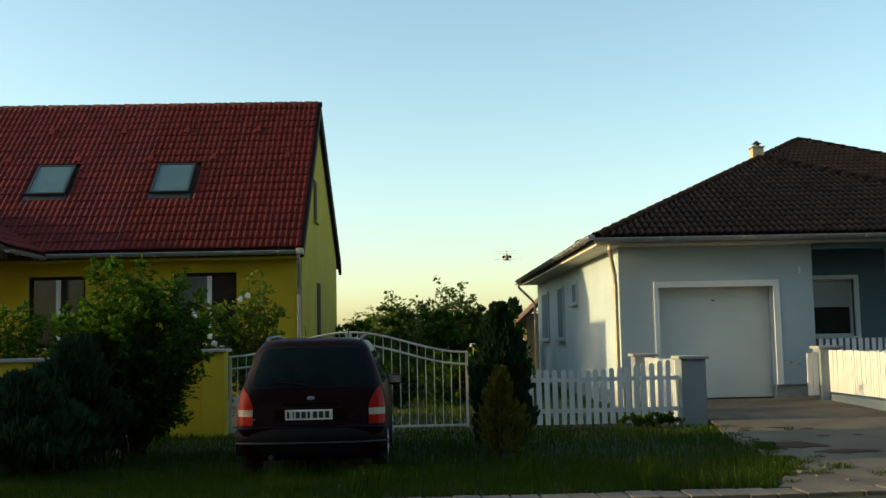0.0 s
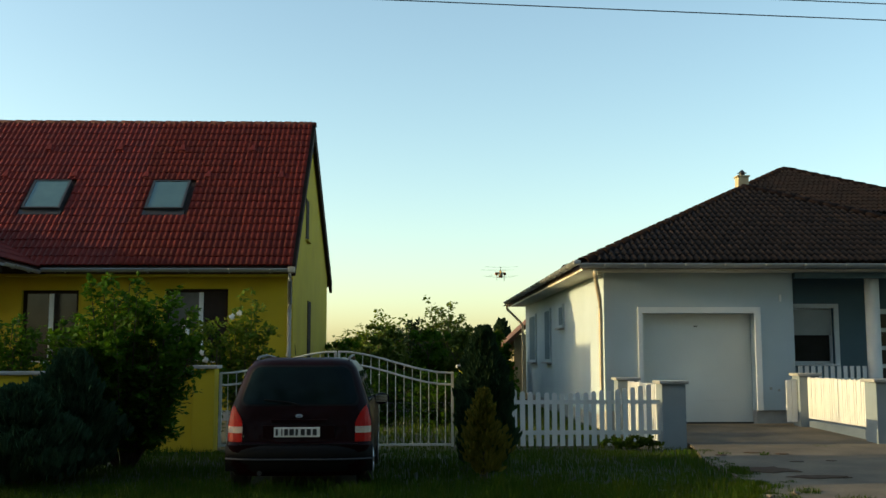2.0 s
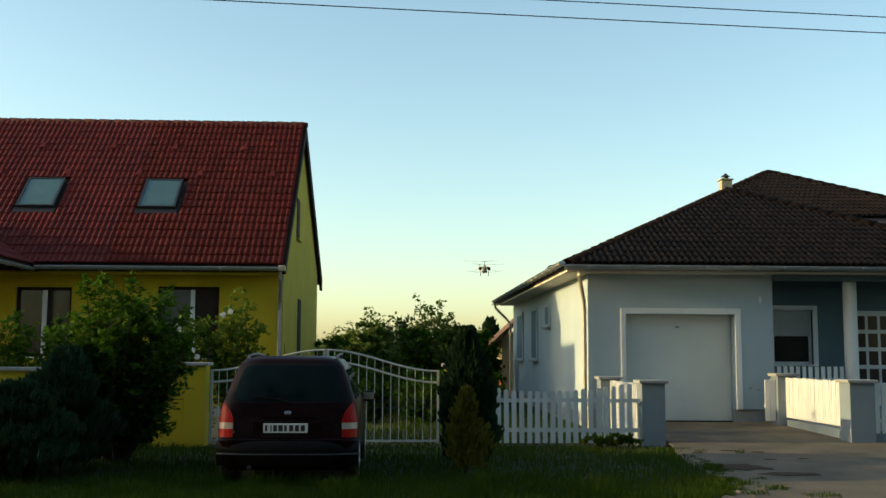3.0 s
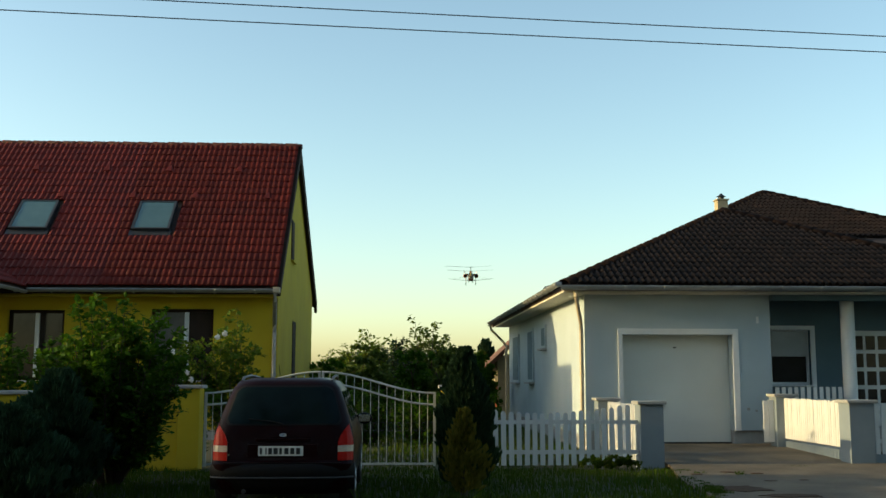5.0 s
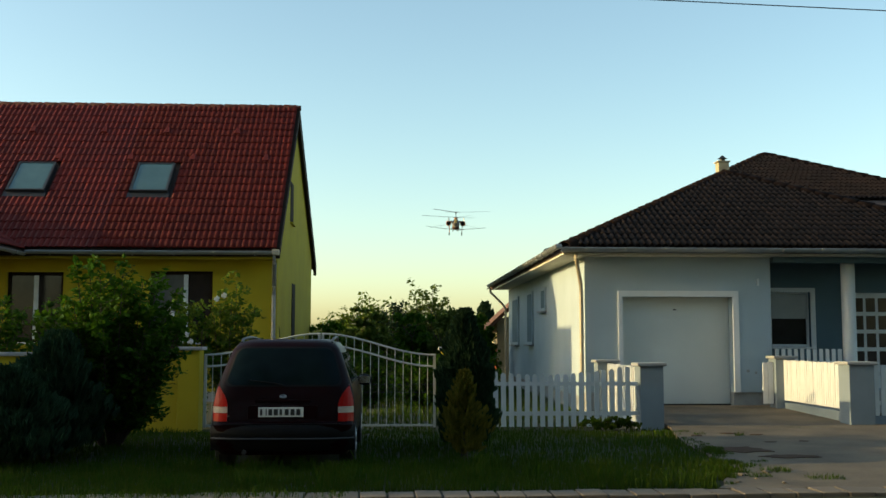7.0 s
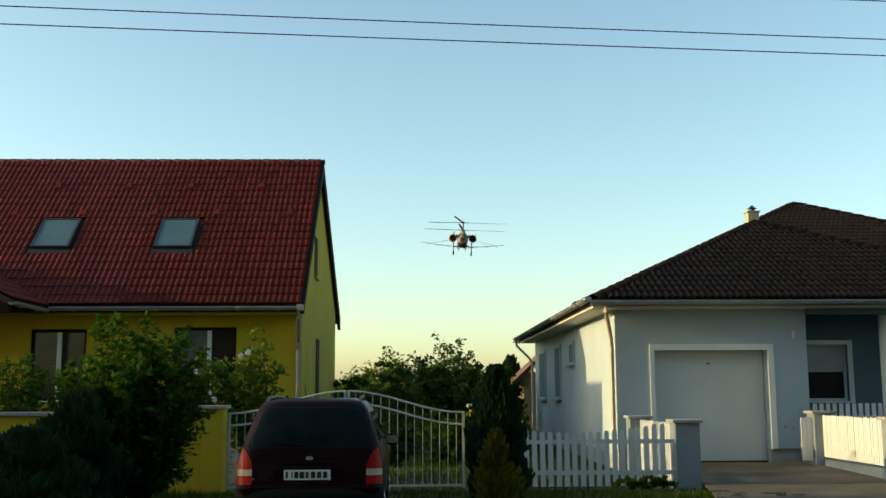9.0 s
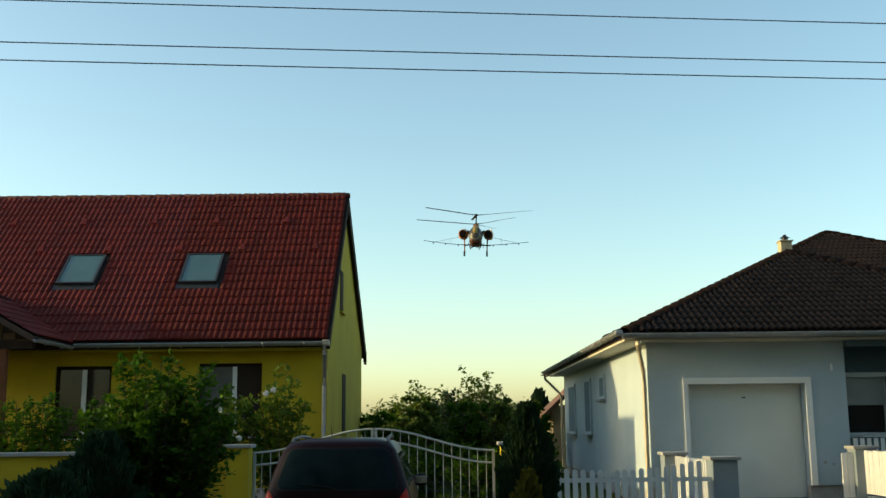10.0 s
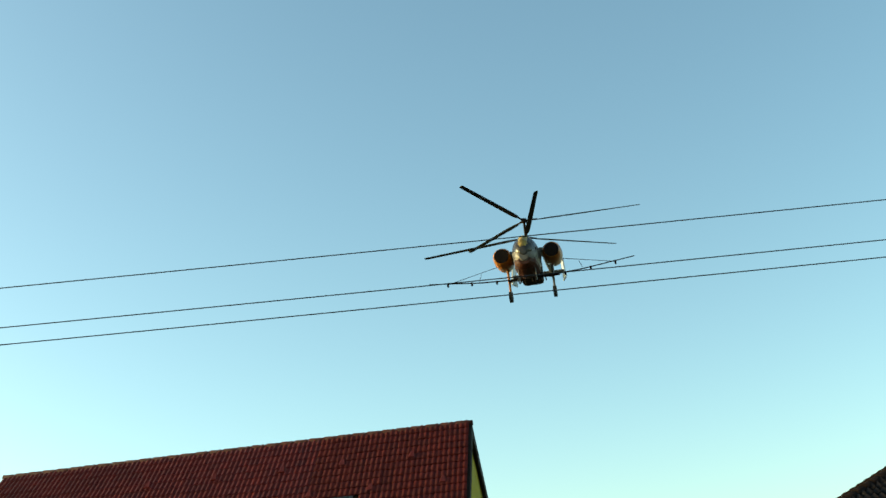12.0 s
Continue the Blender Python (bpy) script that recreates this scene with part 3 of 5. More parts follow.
    part("surround", boxed(9.67, 9.78, 22.77, 22.797, 1.36, 2.76), M_TRIM, h)
    part("surround", boxed(8.62, 9.67, 22.77, 22.797, 2.66, 2.76), M_TRIM, h)
    # porch door with small panes
    door = part("door", boxed(10.6, 11.65, 22.86, 22.92, 0.45, 2.65), M_TRIM, h, "white glazed porch door")
    for i in range(3):
        for j in range(4):
            part("pane", boxed(10.72 + i * 0.29, 10.94 + i * 0.29, 22.85, 22.858, 0.98 + j * 0.41, 1.3 + j * 0.41), M_WINDOW, door)
    part("porch_floor", boxed(8.33, 17.65, fy - 0.1, 22.8, -0.1, 0.45), M_CAP, h)
    for x in (10.17, 14.2):
        bm = bmesh.new()
        tube(bm, [(x, 21.9, 0.45), (x, 21.9, 3.45)], 0.15, 24)
        c = part("column", bm, M_TRIM, h, "round white porch column", smooth=False)
        part("column_base", boxed(x - 0.2, x + 0.2, 21.7, 22.1, 0.45, 0.55, bevel=0.015), M_TRIM, c)
        part("column_cap", boxed(x - 0.19, x + 0.19, 21.71, 22.09, 3.36, 3.374, bevel=0.015), M_TRIM, c)
    rail = part("balustrade", boxed(8.33, 9.9, 21.66, 21.71, 1.05, 1.1), M_WHITE, h, "white picket balustrade")
    part("rail", boxed(8.33, 9.9, 21.66, 21.71, 0.62, 0.67), M_WHITE, rail)
    for k in range(11):
        part("picket", boxed(8.38 + k * 0.14, 8.46 + k * 0.14, 21.63, 21.655, 0.5, 1.36), M_WHITE, rail)
    # roofs: a hipped wing over garage and porch, and the higher main roof behind it
    k = 0.473
    px, py, pz = 8.8, 26.28, 6.06
    bx = 2 * px - ex
    bm = bmesh.new()
    V = [bm.verts.new(p) for p in ((ex, ey, ez), (bx, ey, ez), (px, py, pz), (px, 31.0, pz), (ex, 37.6, ez), (bx, 31.0, ez), (ex, ey, ez - 0.1), (bx, ey, ez - 0.1), (bx, 31.0, ez - 0.1), (ex, 37.6, ez - 0.1))]
    for f in ((0, 1, 2), (1, 5, 3, 2), (0, 2, 3, 4), (6, 7, 1, 0), (4, 9, 6, 0), (7, 8, 5, 1), (9, 8, 7, 6), (4, 3, 5), (4, 5, 8, 9)):
        bm.faces.new([V[q] for q in f])
    roof = part("roof", bm, M_DECK, h, "brown concrete tiles on a low hipped roof")
    mx, my, mz = 11.7, 31.0, 7.45
    d2 = (mz - ez) / k
    bm = bmesh.new()
    V = [bm.verts.new(p) for p in ((mx - d2, my - d2, ez), (mx + d2, my - d2, ez), (mx + d2, my + d2, ez), (mx - d2, my + d2, ez), (mx, my, mz))]
    for f in ((0, 1, 4), (1, 2, 4), (2, 3, 4), (3, 0, 4), (3, 2, 1, 0)):
        bm.faces.new([V[q] for q in f])
    main = part("roof", bm, M_DECK, h, "higher brown tiled main roof")
    cs, sn = 1 / math.hypot(1, k), k / math.hypot(1, k)
    tiles(roof, "roof_tile", (ex, ey - 0.04, ez + 0.01), (1, 0, 0), (0, 1, k), 35, 17, lambda a, b: b * cs + 0.1 < a < bx - ex - b * cs - 0.1, (M_BROWNTILE, M_BROWNJOIN), 300, "brown double-roll roof tiles", height=0.075)
    tiles(main, "roof_tile", (mx - d2, my - d2 - 0.04, ez + 0.01), (1, 0, 0), (0, 1, k), 54, 27, lambda a, b: b > 4.4 and b * cs + 0.1 < a < 2 * d2 - b * cs - 0.1, (M_BROWNTILE, M_BROWNJOIN), 0, "brown double-roll roof tiles", height=0.075)
    caps(roof, "hip_tile", (ex, ey, ez - 0.03), (px, py, pz - 0.03), M_BROWNCAP, r=0.17)
    caps(roof, "hip_tile", (bx, ey, ez + 0.03), (px, py, pz + 0.01), M_BROWNCAP, r=0.16)
    caps(main, "hip_tile", (mx - d2, my - d2, ez - 0.03), (mx, my, mz - 0.03), M_BROWNCAP, r=0.17)
    caps(main, "hip_tile", (mx + d2, my - d2, ez - 0.01), (mx, my, mz - 0.01), M_BROWNCAP, r=0.15)
    roof.location, main.location = (0.07, 0, -0.08), (0.04, 0, -0.07)
    # soffit and fascia
    part("soffit", boxed(ex + 0.06, 4.199, ey + 0.3, 36.6, ez - 0.225, ez - 0.187), M_SOFFIT, h, "pale boarded soffit")
    part("soffit", boxed(ex + 0.06, 18, ey + 0.06, fy - 0.001, ez - 0.226, ez - 0.188), M_SOFFIT, h)
    part("porch_ceiling", boxed(8.331, 17.6, fy + 0.001, 22.79, ez - 0.225, ez - 0.19), M_DARKWOOD, h)
    # beam in the shade colour, so the strip under the eave looks dark
    part("porch_beam", boxed(8.331, 17.6, fy - 0.19, fy - 0.002, 3.25, ez - 0.228), M_SHADEBLUE, h)
    gutter(h, (ex, ey - 0.075, ez - 0.1), (19, ey - 0.075, ez - 0.1), r=0.09)
    gutter(h, (ex - 0.07, 37.1, ez - 0.04), (ex - 0.07, ey - 0.05, ez - 0.04), r=0.075)
    part("gutter_corner", boxed(ex - 0.155, ex + 0.0, ey - 0.155, ey + 0.0, ez - 0.12, ez - 0.02, bevel=0.03), M_GUTTER, h)
    downpipe(h, [(3.9, 21.02, ez - 0.1), (3.9, 21.05, ez - 0.3), (4.08, 21.5, ez - 0.85), (4.1, 21.56, ez - 1.0), (4.1, 21.56, 0)], M_PIPE)
    downpipe(h, [(ex - 0.05, 36.9, ez - 0.1), (ex - 0.02, 36.9, ez - 0.3), (4.0, 36.75, ez - 0.75), (4.1, 36.7, ez - 0.9), (4.1, 36.7, 0)], M_PIPE)
    # chimney
    ch = part("chimney", boxed(8.8, 9.09, 26.5, 26.78, 5.5, 6.36, bevel=0.01), M_CHIM, h, "short cream chimney with a round flue and dark cowl")
    part("chimney_cap", boxed(8.77, 9.12, 26.47, 26.81, 6.362, 6.4, bevel=0.008), M_CHIM, ch)
    bm = bmesh.new()
    tube(bm, [(8.94, 26.6, 6.402), (8.94, 26.6, 6.47)], 0.075, 14)
    pot = part("chimney_pot", bm, M_BLACK, ch, "dark round flue", smooth=True)
    bm = bmesh.new()
    tube(bm, [(8.94, 26.6, 6.472), (8.94, 26.6, 6.5), (8.94, 26.6, 6.56)], 0.13, 12, 0.02)
    part("cowl", bm, M_BLACK, pot, "dark metal cowl")


make_white_house()


# ---- fences, gate and pillars ----
def pillar(x0, x1, y0, y1, top, material, label, cap=0.06):
    p = thing("gate_pillar", pose((x0 + x1) / 2, (y0 + y1) / 2, 0), label, "pillar", "fence pillars")
    hx, hy = (x1 - x0) / 2, (y1 - y0) / 2
    part("shaft", boxed(-hx, hx, -hy, hy, -0.12, top - cap, bevel=0.012), material, p)
    part("cap", boxed(-hx - 0.05, hx + 0.05, -hy - 0.05, hy + 0.05, top - cap + 0.002, top, bevel=0.015), M_CAP, p)


def picket_mesh(h, w=0.085):
    bm = bmesh.new()
    poly(bm, [(-w / 2, 0, 0), (w / 2, 0, 0), (w / 2, 0, h - 0.03), (w / 4, 0, h), (-w / 4, 0, h), (-w / 2, 0, h - 0.03)], 1, 0.02)
    return bm


def picket_fence(m, length, heights, label, step=0.135, plinth=0.0, lift=0.03):
    f = thing("picket_fence", m, label, "fence", "picket fences")
    rng = random.Random(int(length * 100))
    n = int(length / step)
    for z in (0.2, 0.72):
        part("rail", boxed(0, length, 0.022, 0.06, z + lift, z + lift + 0.07), M_WHITE, f)
    for k in range(n):
        u = k / max(1, n - 1)
        bm = picket_mesh(heights(u) + rng.uniform(-0.012, 0.012))
        bmesh.ops.transform(bm, matrix=pose(step * (k + 0.5), 0, lift + 0.01, 0, rng.uniform(-0.8, 0.8), 0), verts=bm.verts)
        part("picket", bm, M_WHITE, f)
    if plinth:
        part("plinth", boxed(0, length, 0.005, 0.2, -0.1, plinth), M_GREY, f, "low grey plinth wall")


def make_fences():
    w = thing("garden_wall", pose(0, 0, 0), "yellow rendered garden wall with a grey coping", "wall")
    part("body", boxed(-20, -3.68, 17.5, 17.74, -0.12, 1.27, bevel=0.01), M_YELLOW, w)
    x = -20
    while x < -3.75:
        part("coping", boxed(x, min(x + 0.995, -3.69), 17.44, 17.8, 1.272, 1.335, bevel=0.012), M_CAP, w)
        x += 1.0
    pillar(-3.67, -3.3, 17.45, 17.85, 1.43, M_YELLOW, "yellow rendered gate pillar with a grey cap")
    pillar(0.88, 1.2, 17.45, 17.8, 1.43, M_YELLOW, "yellow gate pillar half hidden by a conifer")
    pillar(4.38, 4.8, 17.5, 17.92, 1.15, M_GREY, "grey rendered drive pillar with a flat cap")
    pillar(4.3, 4.72, 20.85, 21.25, 1.14, M_GREY, "grey rendered pillar beside the garage")
    pillar(8.14, 8.6, 17.5, 17.95, 1.17, M_GREY, "grey rendered drive pillar with a flat cap")
    pillar(8.08, 8.5, 20.85, 21.25, 1.22, M_GREY, "grey rendered pillar beside the porch")
    picket_fence(pose(1.22, 17.55, 0), 3.14, lambda u: 1.0 - 0.12 * math.sin(math.pi * min(1, max(0, (u - 0.05) / 0.95))) + 0.05 * u, "white painted picket fence beside the lawn", step=0.137)
    picket_fence(pose(4.5, 20.85, 0, 0, 0, -90), 2.93, lambda u: 1.03, "white picket fence along the drive", step=0.137)
    picket_fence(pose(8.25, 20.85, 0.05, 0, 0, -90), 2.9, lambda u: 0.84, "sunlit white picket fence on a low plinth", step=0.1, plinth=0.2, lift=0.24)
    picket_fence(pose(8.62, 17.6, 0, 0, 0, 0), 6.0, lambda u: 0.9, "white picket fence on a low plinth", step=0.12, plinth=0.2, lift=0.2)
    leaf = thing("side_gate", pose(7.84, 20.95, 0.1), "white boarded side gate standing open", "gate")
    for k in range(2):
        part("board", boxed(k * 0.115, k * 0.115 + 0.11, 0, 0.03, 0.12, 0.98 + 0.02 * k, bevel=0.006), M_WHITE, leaf)
    part("rail", boxed(0, 0.226, 0.031, 0.06, 0.4, 0.47), M_WHITE, leaf)


def make_gate():
    """Two arched leaves of white iron bars."""
    x0, x1, y, mid = -3.24, 0.78, 17.6, -1.23
    arch = lambda x: 1.29 + 0.37 * (0.5 + 0.5 * math.cos(math.pi * min(1, abs((x - mid) / (x1 - mid))))) ** 1.0
    for a, b in ((x0, mid - 0.01), (mid + 0.01, x1)):
        g = thing("gate", pose(a, y, 0), "white wrought-iron drive gate leaf with an arched top", "gate", "drive gate leaves")
        n = 16
        xs = [a + (b - a) * k / n for k in range(n + 1)]
        for drop, name in ((0, "top_rail"), (0.2, "upper_rail")):
            bm = bmesh.new()
            tube(bm, [(x - a, 0, arch(x) - drop) for x in xs], 0.02, 6)
            part(name, bm, M_GATE, g)
        for z, q in ((0.07, 0.018), (0.635, 0.003), (0.785, 0.003)):
            part("rail", boxed(0, b - a, -q, q, z - q, z + q), M_GATE if q > 0.01 else M_FLASH, g)
        for x in (a + 0.02, b - 0.02):
            part("stile", boxed(x - a - 0.022, x - a + 0.022, -0.022, 0.022, 0.03, arch(x)), M_GATE, g)
        k = 1
        while a + k * 0.143 < b - 0.06:
            x = a + k * 0.143
            bm = bmesh.new()
            tube(bm, [(x - a, 0, 0.07), (x - a, 0, arch(x) - 0.01)], 0.0075, 6)
            part("bar", bm, M_GATE, g)
            bm = bmesh.new()
            tube(bm, [(x - a + 0.0715 + 0.05 * math.cos(q), 0, 0.71 + 0.07 * math.sin(q)) for q in [math.tau * i / 12 for i in range(13)]], 0.0045, 5)
            part("ring", bm, M_FLASH, g, "dark iron ring")
            k += 1


make_fences()
make_gate()


# ---- car ----
def make_car():
    car = thing("car", pose(-1.285, 12.05, -0.03, 0, 0, 0.4), "dark maroon family car parked on the grass before the gate", "car")
    hwz = [(0.20, 0.10, 4.15, 0.78), (0.32, 0.02, 4.27, 0.845), (0.56, 0.0, 4.30, 0.86), (0.60, 0.05, 4.26, 0.862), (0.80, 0.08, 4.12, 0.862), (0.98, 0.11, 3.45, 0.835), (1.05, 0.14, 3.2, 0.81), (1.25, 0.22, 2.8, 0.745), (1.46, 0.31, 2.45, 0.665), (1.545, 0.39, 2.2, 0.60), (1.59, 0.60, 1.9, 0.45)]
    RX, RY = 0.30, 0.17
    def outline(yr, yf, hw, z):
        out = []
        rr, rf = min(RX, hw * 0.5), min(0.5, hw * 0.6)
        for cx, cy, r, a0 in ((hw - rr, yr + RY, rr, -90), (hw - rf, yf - rf, rf, 0), (-hw + rf, yf - rf, rf, 90), (-hw + rr, yr + RY, rr, 180)):
            for k in range(7):
                q = radians(a0 + 15 * k)
                out.append((cx + r * math.cos(q), cy + math.sin(q) * (RY if a0 in (-90, 180) else r), z))
        return out
    bm = bmesh.new()
    loft(bm, [outline(yr, yf, hw, z) for z, yr, yf, hw in hwz])
    part("body", bm, M_CARPAINT, car, "maroon metallic body", smooth=True)

    def at(z):
        for (z0, a0, b0, h0), (z1, a1, b1, h1) in zip(hwz, hwz[1:]):
            if z0 <= z <= z1:
                f = (z - z0) / (z1 - z0)
                return a0 + (a1 - a0) * f, b0 + (b1 - b0) * f, h0 + (h1 - h0) * f
    def rear(x, z):
        """How far back the body's skin lies at this place of its tail."""
        yr, _, hw = at(z)
        rr = min(RX, hw * 0.5)
        return yr + RY * (1 - math.sqrt(max(0.0, 1 - (max(0.0, abs(x) - hw + rr) / rr) ** 2)))
    # rear window: a bowed pane with rounded corners and a black rim
    for name, mtl, grow, lift in (("window_rim", M_PLASTIC, 0.022, 0.006), ("rear_window", M_CARGLASS, 0.0, 0.011)):
        z0, z1, r = 1.035 - grow, 1.475 + grow, 0.09
        rows = []
        for z in (z0, z0 + 0.01, z0 + 0.03, z0 + 0.06, z0 + r, 1.2, 1.3, z1 - r, z1 - 0.06, z1 - 0.03, z1 - 0.01, z1):
            w = 0.70 + grow - 0.125 * (z - 1.035) / 0.44
            e = max(0.0, z0 + r - z, z - z1 + r)
            w -= r - math.sqrt(max(0.0, r * r - e * e))
            rows.append([(w * q, rear(w * q, z) - lift, z) for q in (-1, -0.95, -0.88, -0.8, -0.7, -0.35, 0, 0.35, 0.7, 0.8, 0.88, 0.95, 1)])
        bm = bmesh.new()
        loft(bm, rows, close=False)
        rim = part(name, bm, mtl, car if name == "window_rim" else rim, "" if name == "window_rim" else "dark tinted rear window", smooth=True)
    # side windows
    for s in (-1, 1):
        for y0, y1 in ((0.42, 1.15), (1.25, 2.05), (2.12, 2.75)):
            bm = bmesh.new()
            ring = []
            for z, yy in ((1.04, y0), (1.04, y1), (1.42, min(y1, 2.45) - 0.03), (1.42, max(y0, 0.5))):
                ring.append((s * (at(z)[2] + 0.004), yy, z))
            poly(bm, ring, 0, s * 0.006)
            part("side_window", bm, M_CARGLASS, car)
        bm = bmesh.new()
        tube(bm, [(s * 0.56, 0.5, 1.54), (s * 0.565, 0.66, 1.59), (s * 0.565, 1.4, 1.615), (s * 0.55, 2.1, 1.59), (s * 0.54, 2.2, 1.55)], 0.02, 8)
        part("roof_rail", bm, M_FLASH, car, "grey roof rail", smooth=True)
        # mirror
        bm = bmesh.new()
        bmesh.ops.create_uvsphere(bm, u_segments=14, v_segments=10, radius=1, matrix=pose(s * 0.92, 2.72, 1.0) @ Matrix.Diagonal((0.12, 0.07, 0.085, 1)))
        mir = part("mirror", bm, M_PLASTIC, car, "black door mirror", smooth=True)
        part("mirror_glass", boxed(s * 0.92 - 0.085, s * 0.92 + 0.085, 2.645, 2.652, 0.95, 1.055, bevel=0.003), M_CHROME, mir)
        # tail lamp: red over clear over red
        lamp = None
        for z0, z1, m in ((0.60, 0.70, M_REDLENS), (0.702, 0.775, M_CLEARLENS), (0.777, 1.03, M_REDLENS)):
            bm = bmesh.new()
            rings = []
            for k in range(7):
                z = z0 + (z1 - z0) * k / 6
                hw = at(z)[2]
                inner = 0.665 + 0.15 * max(0.0, (z - 0.80) / 0.25) ** 1.6
                outer = hw - 0.012 - 0.02 * max(0.0, (z - 0.85) / 0.2)
                xs = [inner + (outer - inner) * q for q in (0, 0.3, 0.6, 0.85, 1)]
                rings.append([(s * x, rear(x, z) - 0.014, z) for x in xs] + [(s * x, rear(x, z) + 0.03, z) for x in xs[::-1]])
            loft(bm, rings)
            ob = part("tail_lamp" if lamp is None else "lens", bm, m, lamp or car, "red and clear tail lamp" if lamp is None else "")
            lamp = lamp or ob
    # plate with bars in place of characters
    plate = part("number_plate", boxed(-0.29, 0.25, 0.035, 0.052, 0.655, 0.77, bevel=0.004), M_PLATE, car, "white number plate")
    for x, w in ((-0.255, 0.028), (-0.195, 0.014), (-0.145, 0.045), (-0.08, 0.052), (-0.02, 0.03), (0.05, 0.048), (0.12, 0.048), (0.19, 0.048)):
        part("bar", boxed(x - w / 2, x + w / 2, 0.031, 0.034, 0.675, 0.75), M_BLACK, plate)
    part("plate_recess", boxed(-0.42, 0.42, 0.053, 0.075, 0.635, 0.79, bevel=0.004), M_CARPAINT, car)
    part("handle_strip", boxed(-0.33, 0.33, 0.055, 0.09, 0.825, 0.86, bevel=0.01), M_CARPAINT, car)
    bm = bmesh.new()
    tube(bm, [(0.04 * math.cos(q), 0.078, 0.90 + 0.017 * math.sin(q)) for q in [math.tau * k / 14 for k in range(15)]], 0.005, 6)
    tube(bm, [(-0.04, 0.08, 0.9), (0.04, 0.08, 0.9)], 0.007, 6)
    part("badge", bm, M_ALLOY, car, "small chrome oval badge")
    part("lettering", boxed(-0.66, -0.52, 0.066, 0.07, 0.655, 0.672), M_CHROME, car)
    # bumper with a rubbing strip
    bm = bmesh.new()
    loft(bm, [[(x, yy - 0.03 + 0.16 * abs(x / 0.87) ** 4, z) for x in (-0.87, -0.83, -0.76, -0.65, -0.45, 0, 0.45, 0.65, 0.76, 0.83, 0.87)] + [(x, 0.16, z) for x in (0.87, 0, -0.87)] for z, yy in ((0.25, 0.07), (0.31, 0.02), (0.45, -0.015), (0.53, -0.005), (0.56, 0.02))])
    bumper = part("bumper", bm, M_PLASTIC, car, "black rear bumper", smooth=True)
    bm = bmesh.new()
    tube(bm, [(x, -0.045 + 0.16 * abs(x / 0.87) ** 4, 0.40) for x in (-0.86, -0.78, -0.65, -0.45, 0, 0.45, 0.65, 0.78, 0.86)], 0.012, 6)
    part("rubbing_strip", bm, M_FLASH, bumper)
    part("bumper_step", boxed(-0.7, 0.7, 0.0, 0.06, 0.562, 0.578, bevel=0.004), M_PLASTIC, bumper)
    part("lower_skirt", boxed(-0.6, 0.6, 0.1, 0.24, 0.2, 0.252, bevel=0.015), M_PLASTIC, bumper)
    bm = bmesh.new()
    tube(bm, [(-0.45, -0.01, 0.24), (-0.45, 0.3, 0.24)], 0.028, 10)
    part("exhaust_pipe", bm, M_FLASH, car)
    # wiper, antenna, high brake lamp
    bm = bmesh.new()
    tube(bm, [(0.0, 0.085, 1.03), (-0.12, 0.10, 1.06), (-0.42, 0.115, 1.09)], 0.009, 6)
    part("rear_wiper", bm, M_PLASTIC, car)
    bm = bmesh.new()
    tube(bm, [(-0.12, 0.75, 1.62), (-0.12, 0.62, 1.75)], 0.006, 6, 0.003)
    part("antenna", bm, M_PLASTIC, car)
    for s in (-1, 1):
        for y in (0.72, 3.42):
            bm = bmesh.new()
            prof = [(0.10, 0.20), (0.10, 0.275), (0.085, 0.305), (0.05, 0.315), (-0.05, 0.315), (-0.085, 0.305), (-0.10, 0.275), (-0.10, 0.20)]
            loft(bm, [[(s * 0.765 + px, y + pr * math.cos(q), 0.31 + pr * math.sin(q)) for px, pr in prof] for q in [math.tau * k / 28 for k in range(29)]])
            t = part("wheel", bm, M_RUBBER, car, "black tyre on an alloy rim")
            bm = bmesh.new()
            for k in range(5):
                q = math.tau * k / 5
                tube(bm, [(s * 0.85, y + 0.04 * math.cos(q), 0.31 + 0.04 * math.sin(q)), (s * 0.84, y + 0.195 * math.cos(q), 0.31 + 0.195 * math.sin(q))], 0.03, 6, 0.022)
            tube(bm, [(s * 0.80, y, 0.31), (s * 0.862, y, 0.31)], 0.05, 12)
            part("rim", bm, M_ALLOY, t)


make_car()


# ---- plants ----
def leaf_cloud(rng, clumps, per, spread, size, up=0.3, slim=0.45, flat=1.0):
    """Folded leaves scattered round clump centres: vertices and faces."""
    vs, fs = [], []
    for c, s in clumps:
        for _ in range(per):
            p = Vector(c) + Vector((rng.gauss(0, 1), rng.gauss(0, 1), rng.gauss(0, 1) * flat)) * spread * s
            d = Vector((rng.gauss(0, 1), rng.gauss(0, 1), rng.gauss(0, 0.7) + up)).normalized()
            a = d.cross(Vector((rng.gauss(0, 1), rng.gauss(0, 1), rng.gauss(0, 1)))).normalized()
            b = d.cross(a)
            L = size * rng.uniform(0.6, 1.3)
            k = len(vs)
            vs += [p, p + d * L * 0.5 + a * L * slim, p + d * L, p + d * L * 0.5 - a * L * slim, p + d * L * 0.5 + b * L * 0.12]
            fs += [(k, k + 1, k + 4), (k + 1, k + 2, k + 4), (k + 2, k + 3, k + 4), (k + 3, k, k + 4)]
    return vs, fs


def foliage(name, rng, parent, material, clumps, per, spread, size, label="", **kw):
    vs, fs = leaf_cloud(rng, clumps, per, spread, size, **kw)
    me = bpy.data.meshes.new(name)
    me.from_pydata(vs, [], fs)
    return mesh_part(name, me, material, parent, label)


